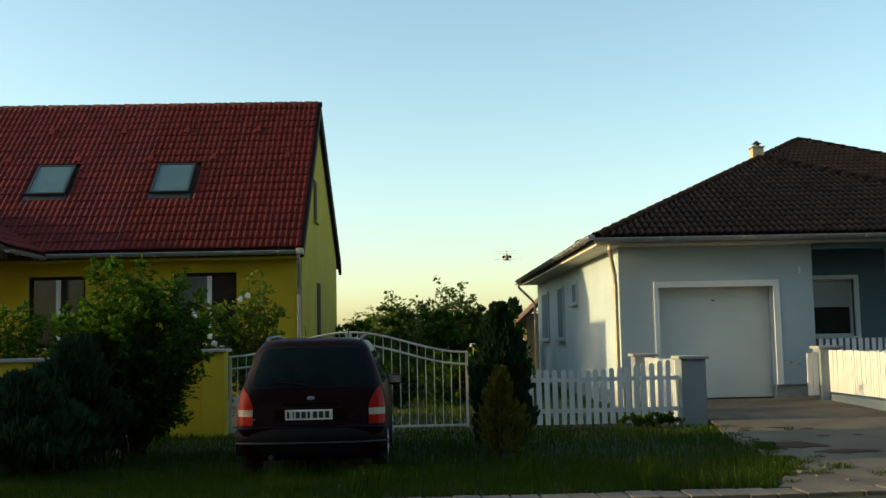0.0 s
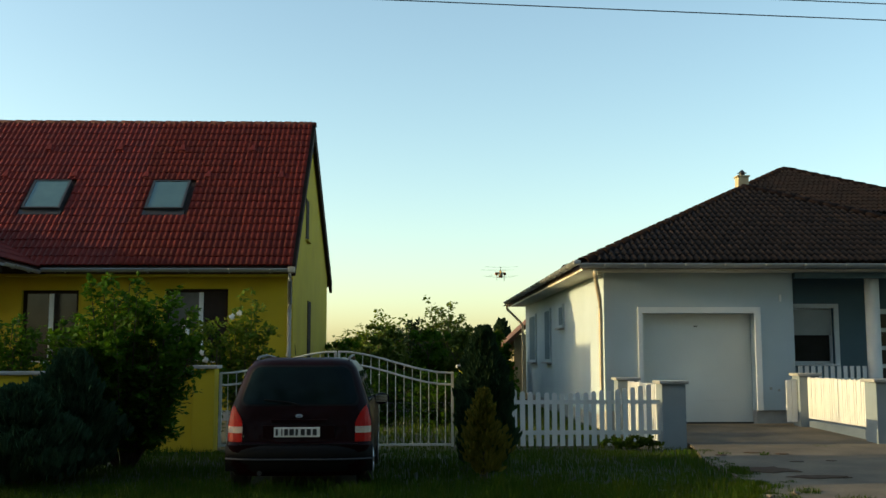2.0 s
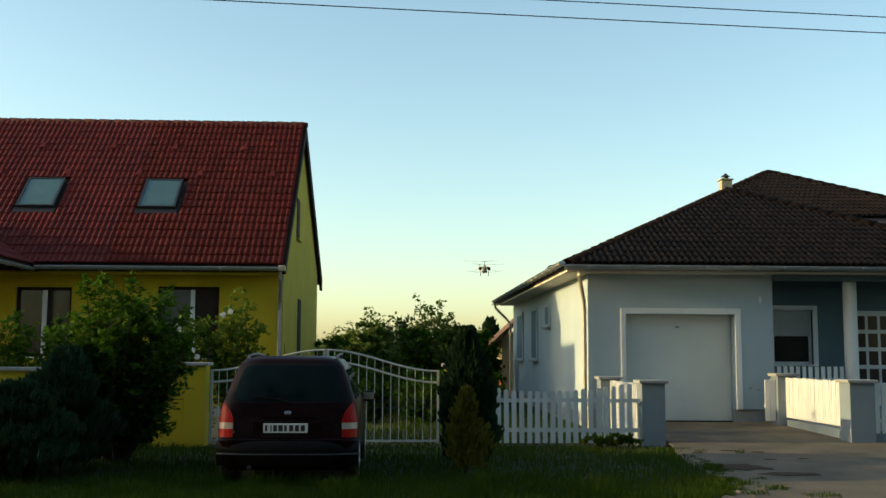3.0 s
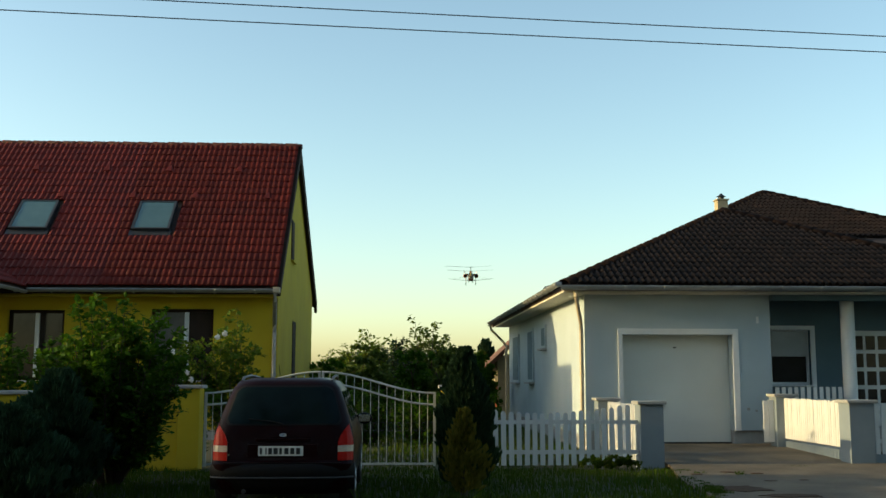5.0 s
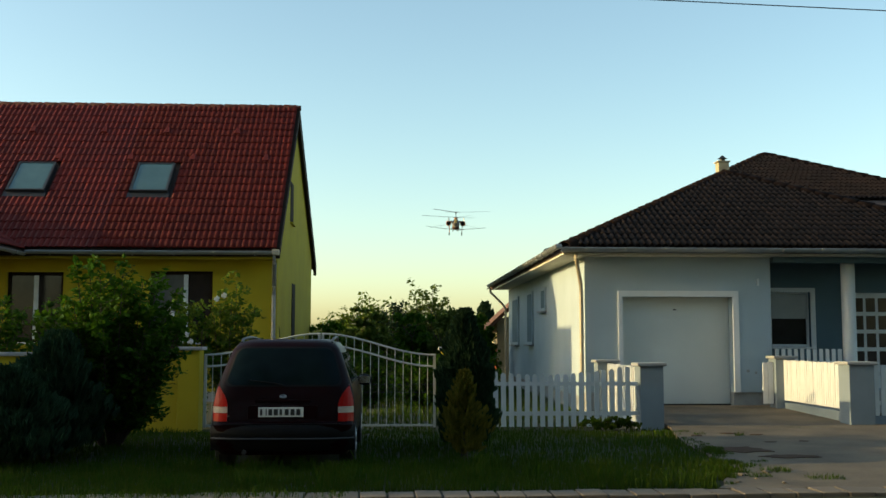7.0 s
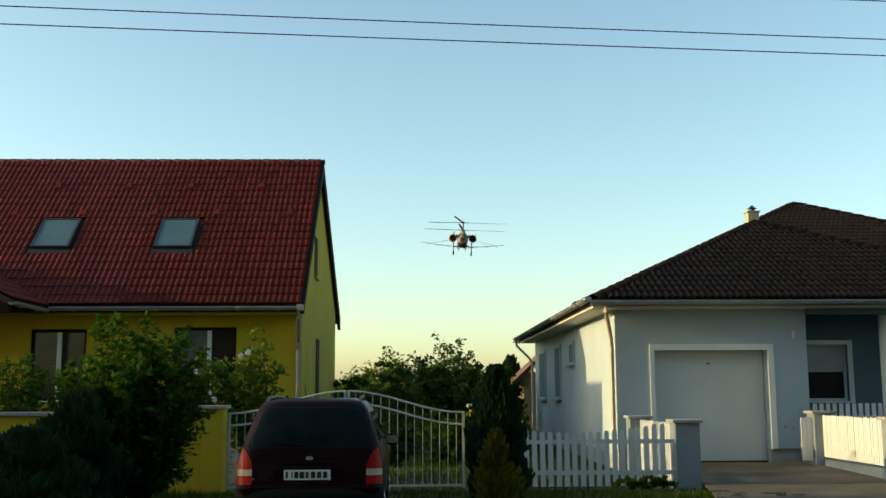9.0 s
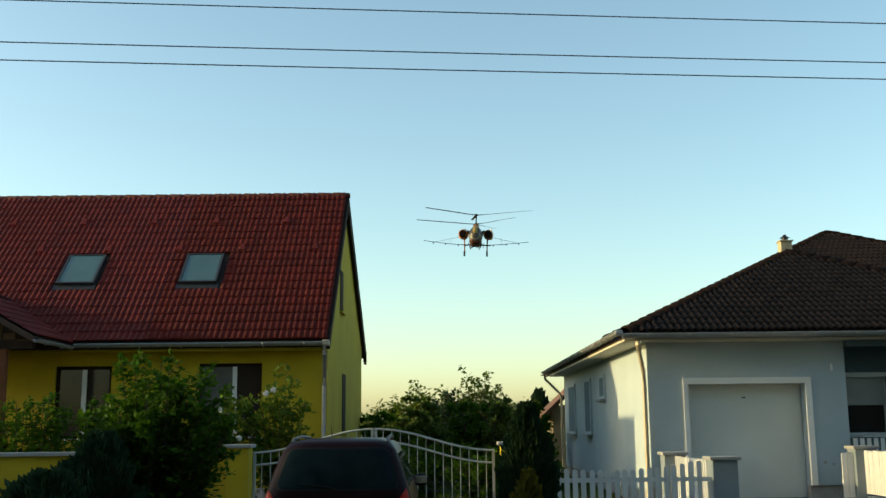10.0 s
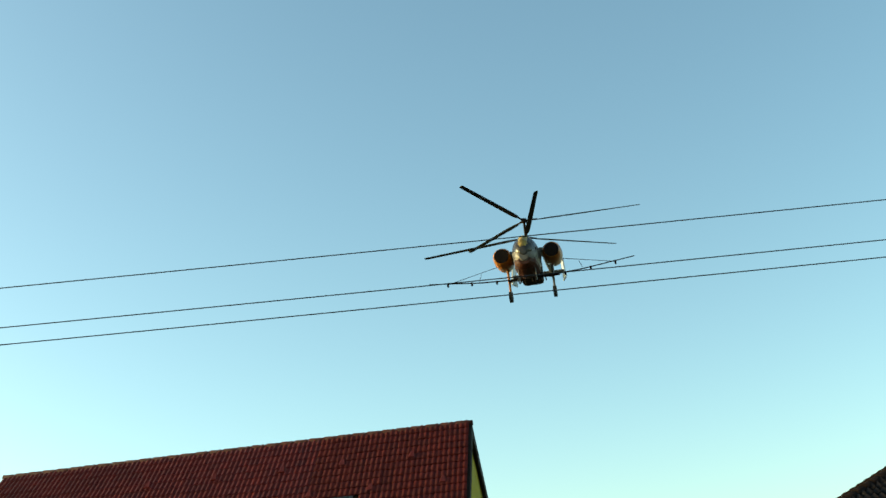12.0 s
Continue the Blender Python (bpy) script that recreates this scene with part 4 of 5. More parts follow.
def shrub(name, x, y, w, d, h, base, n, per, size, leaf, label, seed, category="shrub", trunk=0.035, stems=5, shoots=9, ragged=0.3, tight=1.0, vase=0.0):
    """Several stems from the ground, limbs, and an uneven crown of leaf clumps."""
    rng = random.Random(seed)
    t = thing(name, pose(x, y, 0), label, category)
    ends = []
    bm = bmesh.new()
    for k in range(stems):
        q = math.tau * k / stems + rng.uniform(-0.4, 0.4)
        p0 = Vector((0.08 * math.cos(q), 0.08 * math.sin(q), -0.05))
        tip = Vector((w * 0.33 * math.cos(q), d * 0.33 * math.sin(q), h * rng.uniform(0.6, 0.85)))
        mid = p0.lerp(tip, 0.5) + Vector((rng.uniform(-0.1, 0.1), rng.uniform(-0.1, 0.1), 0.1))
        tube(bm, [p0, mid, tip], trunk, 6, trunk * 0.35)
        for _ in range(3):
            e = mid.lerp(tip, rng.uniform(0, 0.9))
            f = e + Vector((rng.uniform(-1, 1) * w * 0.25, rng.uniform(-1, 1) * d * 0.25, rng.uniform(0.1, 0.3) * h))
            tube(bm, [e, f], trunk * 0.4, 5, trunk * 0.15)
            ends.append(f)
    part("trunk", bm, M_BARK, t)
    clumps = []
    for _ in range(n):
        while True:
            p = Vector((rng.uniform(-1, 1), rng.uniform(-1, 1), rng.uniform(-1, 1)))
            if 0.25 < p.length < 1:
                break
        wob = 0.82 + ragged * noise.noise(p * 1.7 + Vector((seed * 3.1, 0, 0)))
        zc = base + (h - base) * (0.5 + 0.5 * p.z * wob)
        thin = 1 - vase * max(0.0, 1 - (zc - base) / (h - base) * 1.6)
        clumps.append((Vector((p.x * w / 2 * wob * thin, p.y * d / 2 * wob * thin, zc)), rng.uniform(0.6, 1.2)))
    # shoots standing out of the top
    for _ in range(n // shoots):
        q, r = rng.uniform(0, math.tau), rng.uniform(0, 0.42)
        top = h * (1.08 - 0.9 * r * r) * rng.uniform(0.9, 1.08)
        for drop in (0.0, 0.07, 0.15) if shoots < 9 else (0.0,):
            clumps.append((Vector((r * w * math.cos(q), r * d * math.sin(q), top - drop * h)), 0.32 + drop * 2))
    foliage("crown", rng, t, leaf, clumps, per, min(w, d, h) * 0.075 * tight, size)
    return t


def twiggy(name, x, y, w, d, h, stems, twigs, leaves, size, leaf, label, seed, category="shrub", trunk=0.02, bare=0.2, twig=0.35, droop=0.38):
    """A loose shrub or small tree: bowed stems, side twigs, and leaves set along them."""
    rng = random.Random(seed)
    t = thing(name, pose(x, y, 0), label, category)
    bm, vs, fs = bmesh.new(), [], []
    for k in range(stems):
        q, r = math.tau * k * 0.382 + rng.uniform(-0.3, 0.3), math.sqrt((k + rng.random()) / stems)
        out = Vector((math.cos(q), math.sin(q), 0))
        tip = Vector((w / 2 * r * out.x, d / 2 * r * out.y, h * (1 - droop * r * r) * rng.uniform(0.78, 1.06)))
        base = out * 0.1 * min(1.0, w / 2) + Vector((0, 0, -0.06))
        mid = base.lerp(tip, 0.45) + Vector((out.x * w, out.y * d, 0)) * 0.07 * r
        bow = lambda u: base * (1 - u) ** 2 + mid * 2 * u * (1 - u) + tip * u * u
        tube(bm, [bow(i / 5) for i in range(6)], trunk, 5, trunk * 0.2)
        for j in range(twigs):
            u = bare + (1 - bare) * (j + rng.random()) / twigs
            p, a = bow(u), rng.uniform(0, math.tau)
            along = Vector((math.cos(a), math.sin(a), rng.uniform(0.0, 1.1))).normalized()
            e = p + along * twig * (1.2 - 0.7 * u) * rng.uniform(0.5, 1.3)
            tube(bm, [p, e], trunk * 0.25, 3, trunk * 0.08)
            for i in range(leaves):
                c = p.lerp(e, (i + 0.6) / leaves) + Vector((rng.gauss(0, 1), rng.gauss(0, 1), rng.gauss(0, 1))) * size * 0.3
                f = (along * 0.5 + Vector((rng.gauss(0, 1), rng.gauss(0, 1), rng.gauss(-0.1, 0.6)))).normalized()
                g = f.cross(Vector((rng.gauss(0, 0.5), rng.gauss(0, 0.5), 1))).normalized()
                n, L = f.cross(g), size * rng.uniform(0.55, 1.3)
                o = len(vs)
                vs += [c, c + f * L * 0.45 + g * L * 0.34, c + f * L, c + f * L * 0.45 - g * L * 0.34, c + f * L * 0.5 + n * L * 0.1]
                fs += [(o, o + 1, o + 4), (o + 1, o + 2, o + 4), (o + 2, o + 3, o + 4), (o + 3, o, o + 4)]
    part("trunk", bm, M_BARK, t)
    me = bpy.data.meshes.new("crown")
    me.from_pydata(vs, [], fs)
    mesh_part("crown", me, leaf, t)
    return t


def conifer(name, x, y, w, h, n, leaf, label, seed, spread_top=0.15, size=0.16, rough_edge=0.5):
    """An upright evergreen of rising sprays, widest low down."""
    rng = random.Random(seed)
    t = thing(name, pose(x, y, 0), label, "conifer")
    bm = bmesh.new()
    tube(bm, [(0, 0, -0.05), (0.01, 0, h * 0.5), (0, 0.01, h * 0.93)], 0.05, 8, 0.01)
    part("trunk", bm, M_BARK, t)
    vs, fs = [], []
    for _ in range(n):
        u = rng.random() ** 0.8
        q = rng.uniform(0, math.tau)
        lump = 0.8 + rough_edge * noise.noise(Vector((math.cos(q) * 1.6, math.sin(q) * 1.6, u * 6 + seed)))
        r = w / 2 * lump * ((1 - u) ** 0.62 * (0.75 + 0.55 * min(1, u * 5)) + spread_top * 0.3) * rng.uniform(0.5, 1.16)
        p = Vector((r * math.cos(q), r * math.sin(q), 0.06 + u * h * 0.93))
        d = Vector((math.cos(q) * 0.45 + rng.gauss(0, 0.2), math.sin(q) * 0.45 + rng.gauss(0, 0.2), 0.9)).normalized()
        a = d.cross(Vector((rng.gauss(0, 1), rng.gauss(0, 1), 0.1))).normalized()
        b = d.cross(a)
        L = size * rng.uniform(0.6, 1.3)
        for side in (a, b):
            k = len(vs)
            vs += [p, p + d * L * 0.55 + side * L * 0.22, p + d * L, p + d * L * 0.55 - side * L * 0.22]
            fs += [(k, k + 1, k + 2, k + 3)]
    me = bpy.data.meshes.new("crown")
    me.from_pydata(vs, [], fs)
    mesh_part("crown", me, leaf, t)


def make_plants():
    twiggy("lilac_shrub", -4.1, 15.0, 2.4, 1.8, 2.8, 42, 18, 22, 0.105, M_LEAF, "large leafy green shrub before the yellow wall", 3, trunk=0.022, bare=0.16, twig=0.42)
    twiggy("rose_sapling", -3.1, 19.3, 1.2, 0.9, 2.9, 16, 13, 12, 0.115, M_LEAF2, "slender light green sapling by the house wall", 5, trunk=0.014, bare=0.25, twig=0.34, droop=0.3)
    twiggy("garden_shrub", -4.0, 18.9, 1.5, 0.8, 2.3, 24, 14, 16, 0.1, M_LEAF, "dark shrub behind the garden wall", 8)
    twiggy("garden_shrub", -7.6, 19.0, 2.6, 1.2, 2.5, 30, 14, 16, 0.11, M_LEAF, "spreading dark shrub under the window", 9, twig=0.4)
    twiggy("garden_shrub", -5.9, 19.2, 1.8, 0.9, 2.5, 24, 14, 16, 0.11, M_LEAF, "dark shrub under the windows", 10, twig=0.38)
    for k, (x, y, w, hh) in enumerate(((-1.9, 23.6, 1.5, 1.25), (-0.6, 24.2, 1.6, 1.4), (0.7, 23.4, 1.5, 1.3), (1.9, 23.8, 1.5, 1.35), (-2.6, 20.6, 0.9, 1.1))):
        twiggy("garden_shrub", x, y, w, 0.9, hh, 18, 12, 14, 0.1, M_LEAF, "low dark shrub in the yard behind the gate", 120 + k, bare=0.08, twig=0.3)
    roses = shrub("rose_bush", -3.75, 18.75, 0.7, 0.5, 2.3, 1.2, 24, 20, 0.07, M_LEAF2, "rose bush with white blossoms behind the wall", 11, stems=3, trunk=0.015)
    rng = random.Random(31)
    for px, py, pz in ((-0.05, -0.35, 1.55), (0.03, -0.38, 1.65), (0.1, -0.36, 1.52), (-0.25, -0.33, 2.02), (-0.3, -0.35, 2.1), (0.55, -0.3, 2.3), (0.68, -0.28, 2.36), (0.0, -0.36, 1.82)):
        bm = bmesh.new()
        for k in range(9):
            q, r = math.tau * k / 9 + rng.uniform(-0.3, 0.3), 0.035 if k % 3 else 0.018
            c = Vector((px + r * math.cos(q), py + rng.uniform(-0.02, 0.02), pz + r * math.sin(q)))
            bmesh.ops.create_icosphere(bm, subdivisions=1, radius=0.024, matrix=Matrix.Translation(c) @ Matrix.Diagonal((1, 0.5, 1, 1)))
        part("blossom", bm, M_WHITE, roses, "white rose blossom", smooth=True)
    conifer("juniper", -4.75, 12.7, 1.05, 1.12, 6000, M_JUNIPER, "bushy blue-green juniper on the verge", 12, spread_top=0.8, size=0.15, rough_edge=0.9)
    conifer("juniper", -4.55, 13.9, 0.95, 1.6, 7000, M_JUNIPER, "tall blue-green juniper on the verge", 13, spread_top=0.6, size=0.15, rough_edge=0.9)
    conifer("juniper", -5.9, 13.4, 1.6, 0.75, 6000, M_JUNIPER, "low spreading juniper on the verge", 15, spread_top=0.9, size=0.14, rough_edge=0.9)
    conifer("thuja", 1.08, 14.5, 0.8, 2.0, 9000, M_CONIFER, "dark green columnar conifer on the lawn", 21, spread_top=0.25, size=0.11, rough_edge=0.35)
    conifer("thuja", 0.98, 13.15, 0.46, 1.1, 1700, M_GOLDCON, "small golden-brown conifer on the lawn", 22, spread_top=0.1, size=0.1, rough_edge=1.3)
    rng = random.Random(77)
    for x, y, w, h, q in ((-3.2, 62, 5.0, 3.3, 1), (-1.2, 46, 3.0, 3.45, 3), (1.55, 46, 3.2, 4.0, 4), (0.2, 56, 4.0, 3.6, 5), (3.0, 44, 2.4, 2.75, 6), (4.6, 52, 3.0, 2.9, 7)):
        twiggy("garden_tree", x, y, w, w * 0.8, h, 30, 14, 12, 0.2, M_LEAF2 if q == 3 else M_TREE, "loose yellow-green tree at the end of the gardens" if q == 3 else "bushy green tree at the end of the gardens", 40 + q, category="tree", trunk=0.035, bare=0.12, twig=0.75)
    twiggy("garden_tree", 0.1, 45, 1.5, 1.4, 3.85, 14, 14, 12, 0.18, M_CONIFER, "narrow dark tree among the garden trees", 51, category="tree", trunk=0.035, bare=0.1, twig=0.5, droop=0.5)
    conifer("spruce", 4.1, 45, 1.2, 3.2, 1200, M_CONIFER, "small dark spruce beside the bungalow", 52, spread_top=0.0, size=0.3, rough_edge=0.4)
    for k, (x, y, w, hh) in enumerate(((-2.2, 36, 2.2, 1.9), (-0.7, 34, 2.0, 2.1), (0.7, 35, 1.9, 2.3), (2.0, 34, 1.8, 2.2), (3.0, 36, 1.4, 2.0), (-1.4, 41, 2.6, 2.5))):
        shrub("hedge_shrub", x, y, w, 1.4, hh, 0.0, 70, 34, 0.16, M_TREE if k % 2 else M_LEAF, "dense dark hedge shrub at the end of the yard", 80 + k, stems=4)
    # far woods, with haze painted into their leaf colour
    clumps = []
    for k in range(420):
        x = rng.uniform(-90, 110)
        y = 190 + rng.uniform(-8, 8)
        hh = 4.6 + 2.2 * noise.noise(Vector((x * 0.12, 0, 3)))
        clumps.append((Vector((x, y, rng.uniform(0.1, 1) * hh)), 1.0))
    tagged(foliage("far_woods", rng, None, M_HAZEWOODS, clumps, 42, 1.1, 0.7), "distant belt of trees beyond the gardens", "woods", kind="stuff")


make_plants()


def make_grass():
    """Upright blades over the verge, the lawns and the gap between the houses."""
    g = np.random.default_rng(5)
    vs, fs = [], []
    def blades(x0, x1, y0, y1, n, h0, h1, w, skip):
        for x, y, q, s, lean in zip(g.uniform(x0, x1, n), g.uniform(y0, y1, n), g.uniform(0, 6.28, n), g.uniform(0, 1, n), g.uniform(0, 0.6, n)):
            if skip(x, y):
                continue
            patch = 0.75 + 0.8 * noise.noise(Vector((x * 0.9, y * 0.9, 0)))
            h = (h0 + (h1 - h0) * s) * max(0.35, patch)
            dx, dy = math.cos(q), math.sin(q)
            k = len(vs)
            vs.extend([(x - dy * w, y + dx * w, -0.03), (x + dy * w, y - dx * w, -0.03), (x + dx * lean * h * 0.5 + dy * w * 0.6, y + dy * lean * h * 0.5 - dx * w * 0.6, h * 0.6), (x + dx * lean * h, y + dy * lean * h, h)])
            fs.extend([(k, k + 1, k + 2), (k, k + 2, k + 3)])
    drive = lambda x, y: x > 3.4 + max(0.0, min(1.0, (y - 10.3) / 1.9)) * 0.8 + max(0.0, y - 12.2) * 0.12 + 0.14 * noise.noise(Vector((x * 2.5, y * 2.5, 9)))
    under_car = lambda x, y: -2.0 < x < -0.5 and 12.5 < y < 15.9
    blades(-9, 5, 10.3, 12.6, 30000, 0.03, 0.13, 0.006, lambda x, y: drive(x, y) or under_car(x, y))
    blades(-9, 5, 12.6, 17.45, 26000, 0.03, 0.10, 0.007, lambda x, y: drive(x, y) or under_car(x, y))
    blades(-9, 0.3, 9.8, 10.4, 5000, 0.03, 0.14, 0.006, lambda x, y: x > -0.6 + 0.9 * noise.noise(Vector((x * 3, y * 3, 4))))
    blades(-2.4, 4.1, 17.8, 40, 12000, 0.05, 0.2, 0.012, lambda x, y: False)
    blades(-8, 2.5, 40, 120, 5000, 0.1, 0.35, 0.03, lambda x, y: False)
    for k in range(40):
        cy = g.uniform(10.5, 17.2)
        cx, r = 3.5 + max(0.0, min(1.0, (cy - 10.3) / 1.9)) * 0.8 + max(0.0, cy - 12.2) * 0.12 + g.uniform(-0.1, 0.16), g.uniform(0.05, 0.13)
        blades(cx - r, cx + r, cy - r, cy + r, int(900 * r), 0.02, 0.08, 0.006, lambda x, y: False)
    for cx, cy, r in ((4.35, 12.2, 0.2), (4.55, 11.6, 0.16), (4.2, 11.2, 0.15), (4.7, 12.6, 0.12), (5.0, 16.1, 0.1), (5.6, 15.9, 0.08), (4.9, 11.0, 0.2), (6.0, 10.9, 0.25), (7.2, 17.2, 0.3)):
        blades(cx - r, cx + r, cy - r * 0.7, cy + r * 0.7, int(700 * r), 0.03, 0.09, 0.006, lambda x, y: False)
    for k in range(26):
        cx, cy, r = g.uniform(-4.5, 2.6), g.uniform(10.6, 12.6), g.uniform(0.08, 0.22)
        blades(cx - r, cx + r, cy - r * 0.7, cy + r * 0.7, int(500 * r), 0.12, 0.3, 0.005, lambda x, y: under_car(x, y))
    me = bpy.data.meshes.new("grass")
    me.from_pydata(vs, [], fs)
    tagged(mesh_part("grass", me, M_GRASS), "uneven green lawn grass with dry tufts", "grass", kind="stuff")


make_grass()


# ---- yard behind the white house ----
def make_yard():
    s = thing("shed", pose(0, 0, 0), "small shed with orange-red boards and a brown tiled roof", "shed")
    for k in range(6):
        part("board", boxed(3.86, 3.9, 38.0 + k * 0.33, 38.32 + k * 0.33, 0, 1.35, bevel=0.008), M_BRICKRED, s)
    part("wall", boxed(3.9, 6, 38.0, 40, 0, 2.4), M_CHIM, s, "cream shed wall")
    bm = bmesh.new()
    poly(bm, [(3.45, 37.6, 2.0), (5.2, 37.6, 3.6), (5.2, 37.6, 3.45), (3.55, 37.6, 1.9)], 1, 2.8)
    part("roof", bm, M_SHEDROOF, s, "brown tiled shed roof")
    shrub("garden_shrub", 3.3, 38.6, 0.8, 0.8, 2.3, 0.3, 40, 26, 0.13, M_TREE, "dark narrow shrub beside the shed", 33, stems=3)
    shrub("weeds", 3.75, 17.25, 1.3, 0.35, 0.2, 0.0, 44, 30, 0.05, M_GRASS, "tuft of weeds at the foot of the pillar", 34, stems=3, trunk=0.008)


make_yard()


# ---- behind and beside the camera: unseen street houses and trees added to block light ----
def make_unseen_street():
    def unseen_house(x, y, w, d, turn, label):
        h = thing("house", pose(x, y, 0, 0, 0, turn), label, "house", "houses across the street")
        part("wall", boxed(-w / 2, w / 2, -d / 2, d / 2, -0.1, 3.4), M_WHITEWALL, h)
        bm = bmesh.new()
        poly(bm, [(-w / 2 - 0.3, -d / 2 - 0.5, 3.3), (-w / 2 - 0.3, 0, 7.2), (-w / 2 - 0.3, d / 2 + 0.5, 3.3)], 0, w + 0.6)
        part("roof", bm, M_SHEDROOF, h)
        part("door", boxed(-0.5, 0.5, d / 2, d / 2 + 0.04, 0, 2.1), M_DARKWOOD, h)
        for q in (-w * 0.3, w * 0.3):
            part("window", boxed(q - 0.7, q + 0.7, d / 2, d / 2 + 0.04, 1.0, 2.3), M_WINDOW, h)
    # three made-up houses out of view, blocking low sky and filling reflections
    unseen_house(-13, -17, 13, 8, 0, "unseen plain house added across the street to block sky light")
    unseen_house(4, -17, 12, 8, 0, "unseen plain house added across the street to block sky light")
    unseen_house(21, -17, 13, 8, 0, "unseen plain house added across the street to block sky light")
    # made-up house out of view on the left; its roof shades the lawn
    unseen_house(-31, 13.7, 7.6, 8, 90, "unseen plain house added on the left to shade the verge")
    # a tall unseen tree belt across the street, added to cut sky light
    rng = random.Random(91)
    clumps = []
    for k in range(900):
        x = rng.uniform(-55, 55)
        top = 20 + 4.0 * noise.noise(Vector((x * 0.15, 7, 0)))
        clumps.append((Vector((x, -7.5 + rng.uniform(-1.2, 1.2), top * rng.uniform(0.02, 1) ** 0.8)), 1.0))
    tagged(foliage("street_trees", rng, None, M_TREE, clumps, 34, 0.8, 0.55), "unseen tall belt of trees added across the street to block sky light", "trees", kind="stuff")


make_unseen_street()


# ---- overhead cables ----
def make_cables():
    for z in (7.775, 7.135, 6.865):
        bm = bmesh.new()
        pts = []
        for k in range(41):
            x = -60 + 120 * k / 40
            pts.append((x, 14.7 + 0.094 * x, z + 0.03 + 0.00016 * x * x))
        tube(bm, pts, 0.0085, 6)
        c = part("overhead_cable", bm, M_WIRE)
        tagged(c, "thin dark overhead power cable above the street", "cable", "street cables")


make_cables()


# ---- helicopter ----
def make_helicopter():
    h = thing("helicopter", pose(0, 0, 0), "yellow and grey twin-engined crop-spraying helicopter with coaxial rotors", "helicopter")
    def egg(rings, n=16):
        bm = bmesh.new()
        loft(bm, [[(rx * math.cos(math.tau * k / n), y, zc + rz * math.sin(math.tau * k / n)) for k in range(n)] for y, rx, rz, zc in rings])
        return bm
    part("cabin", egg([(-2.3, 0.25, 0.3, -0.35), (-2.1, 0.5, 0.6, -0.25), (-1.6, 0.68, 0.9, -0.1), (-0.9, 0.74, 1.0, 0.0), (0.0, 0.74, 1.0, 0.05), (0.7, 0.66, 0.95, 0.1), (1.2, 0.5, 0.7, 0.3)]), M_HELIGREY, h, "grey rounded cabin shell", smooth=True)
    part("windscreen", egg([(-2.36, 0.2, 0.22, -0.1), (-2.15, 0.46, 0.48, 0.0), (-1.68, 0.64, 0.72, 0.12), (-1.2, 0.70, 0.78, 0.14)]), M_HELIGLASS, h, "dark bulged windscreen", smooth=True)
    part("nose_panel", egg([(-2.34, 0.16, 0.2, 0.02), (-2.2, 0.30, 0.50, 0.05), (-1.75, 0.40, 0.76, 0.14), (-1.3, 0.42, 0.88, 0.16), (-0.9, 0.40, 0.96, 0.14)]), M_HELIPANEL, h, "yellow centre panel")
    part("belly", egg([(-2.25, 0.3, 0.25, -0.62), (-1.9, 0.58, 0.42, -0.62), (-1.0, 0.68, 0.46, -0.66), (-0.1, 0.64, 0.44, -0.66), (0.3, 0.45, 0.3, -0.6)]), M_HELIBROWN, h, "dark underside of the nose")
    part("hopper", boxed(-0.6, 0.6, 0.1, 1.9, -1.0, 0.5, bevel=0.25), M_HELIDARK, h, "dark chemical hopper")
    part("engine_deck", boxed(-1.3, 1.3, -0.1, 0.9, 0.35, 0.62, bevel=0.08), M_HELIGREY, h)
    part("mast_fairing", egg([(-0.5, 0.15, 0.1, 1.0), (-0.2, 0.34, 0.3, 1.02), (0.4, 0.36, 0.34, 1.0), (1.1, 0.15, 0.12, 0.9)]), M_HELIYEL, h, smooth=True)
    for s in (-1, 1):
        n = 20
        bm = bmesh.new()
        rings = [(-0.75, 0.36), (-0.82, 0.42), (-0.6, 0.51), (0.1, 0.54), (0.9, 0.48), (1.5, 0.3), (1.75, 0.14)]
        loft(bm, [[(s * 1.36 + r * math.cos(math.tau * k / n), y, 0.18 + r * math.sin(math.tau * k / n)) for k in range(n)] for y, r in rings])
        pod = part("engine_pod", bm, M_HELIYEL, h, "orange-yellow engine pod", smooth=True)
        bm = bmesh.new()
        tube(bm, [(s * 1.36, -0.835, 0.18), (s * 1.36, -0.7, 0.18)], 0.39, 20)
        part("air_intake", bm, M_HELIDARK, pod, "dark round air intake")
        bm = bmesh.new()
        tube(bm, [(s * 1.25, 0.35, -0.2), (s * 1.22, 0.45, -1.0), (s * 1.22, 0.5, -1.72)], 0.075, 8, 0.06)
        tube(bm, [(s * 0.6, 0.5, -0.8), (s * 1.2, 0.48, -1.0)], 0.04, 6)
        leg = part("main_gear_leg", bm, M_HELIYEL if s < 0 else M_HELIGREY, h)
        bm = bmesh.new()
        tube(bm, [(s * 1.22 - 0.09, 0.5, -1.82), (s * 1.22 + 0.09, 0.5, -1.82)], 0.31, 20)
        part("wheel", bm, M_RUBBER, leg)
        bm = bmesh.new()
        tube(bm, [(s * 0.45, -1.4, -0.9), (s * 0.46, -1.5, -1.38)], 0.045, 6)
        tube(bm, [(s * 0.42, -1.5, -1.42), (s * 0.5, -1.5, -1.42)], 0.16, 14)
        part("nose_wheel", bm, M_HELIGREY, h)
        bm = bmesh.new()
        tube(bm, [(s * 0.85, 0.6, 0.55), (s * 0.82, 3.5, 0.62), (s * 0.8, 5.8, 0.7)], 0.2, 10, 0.11)
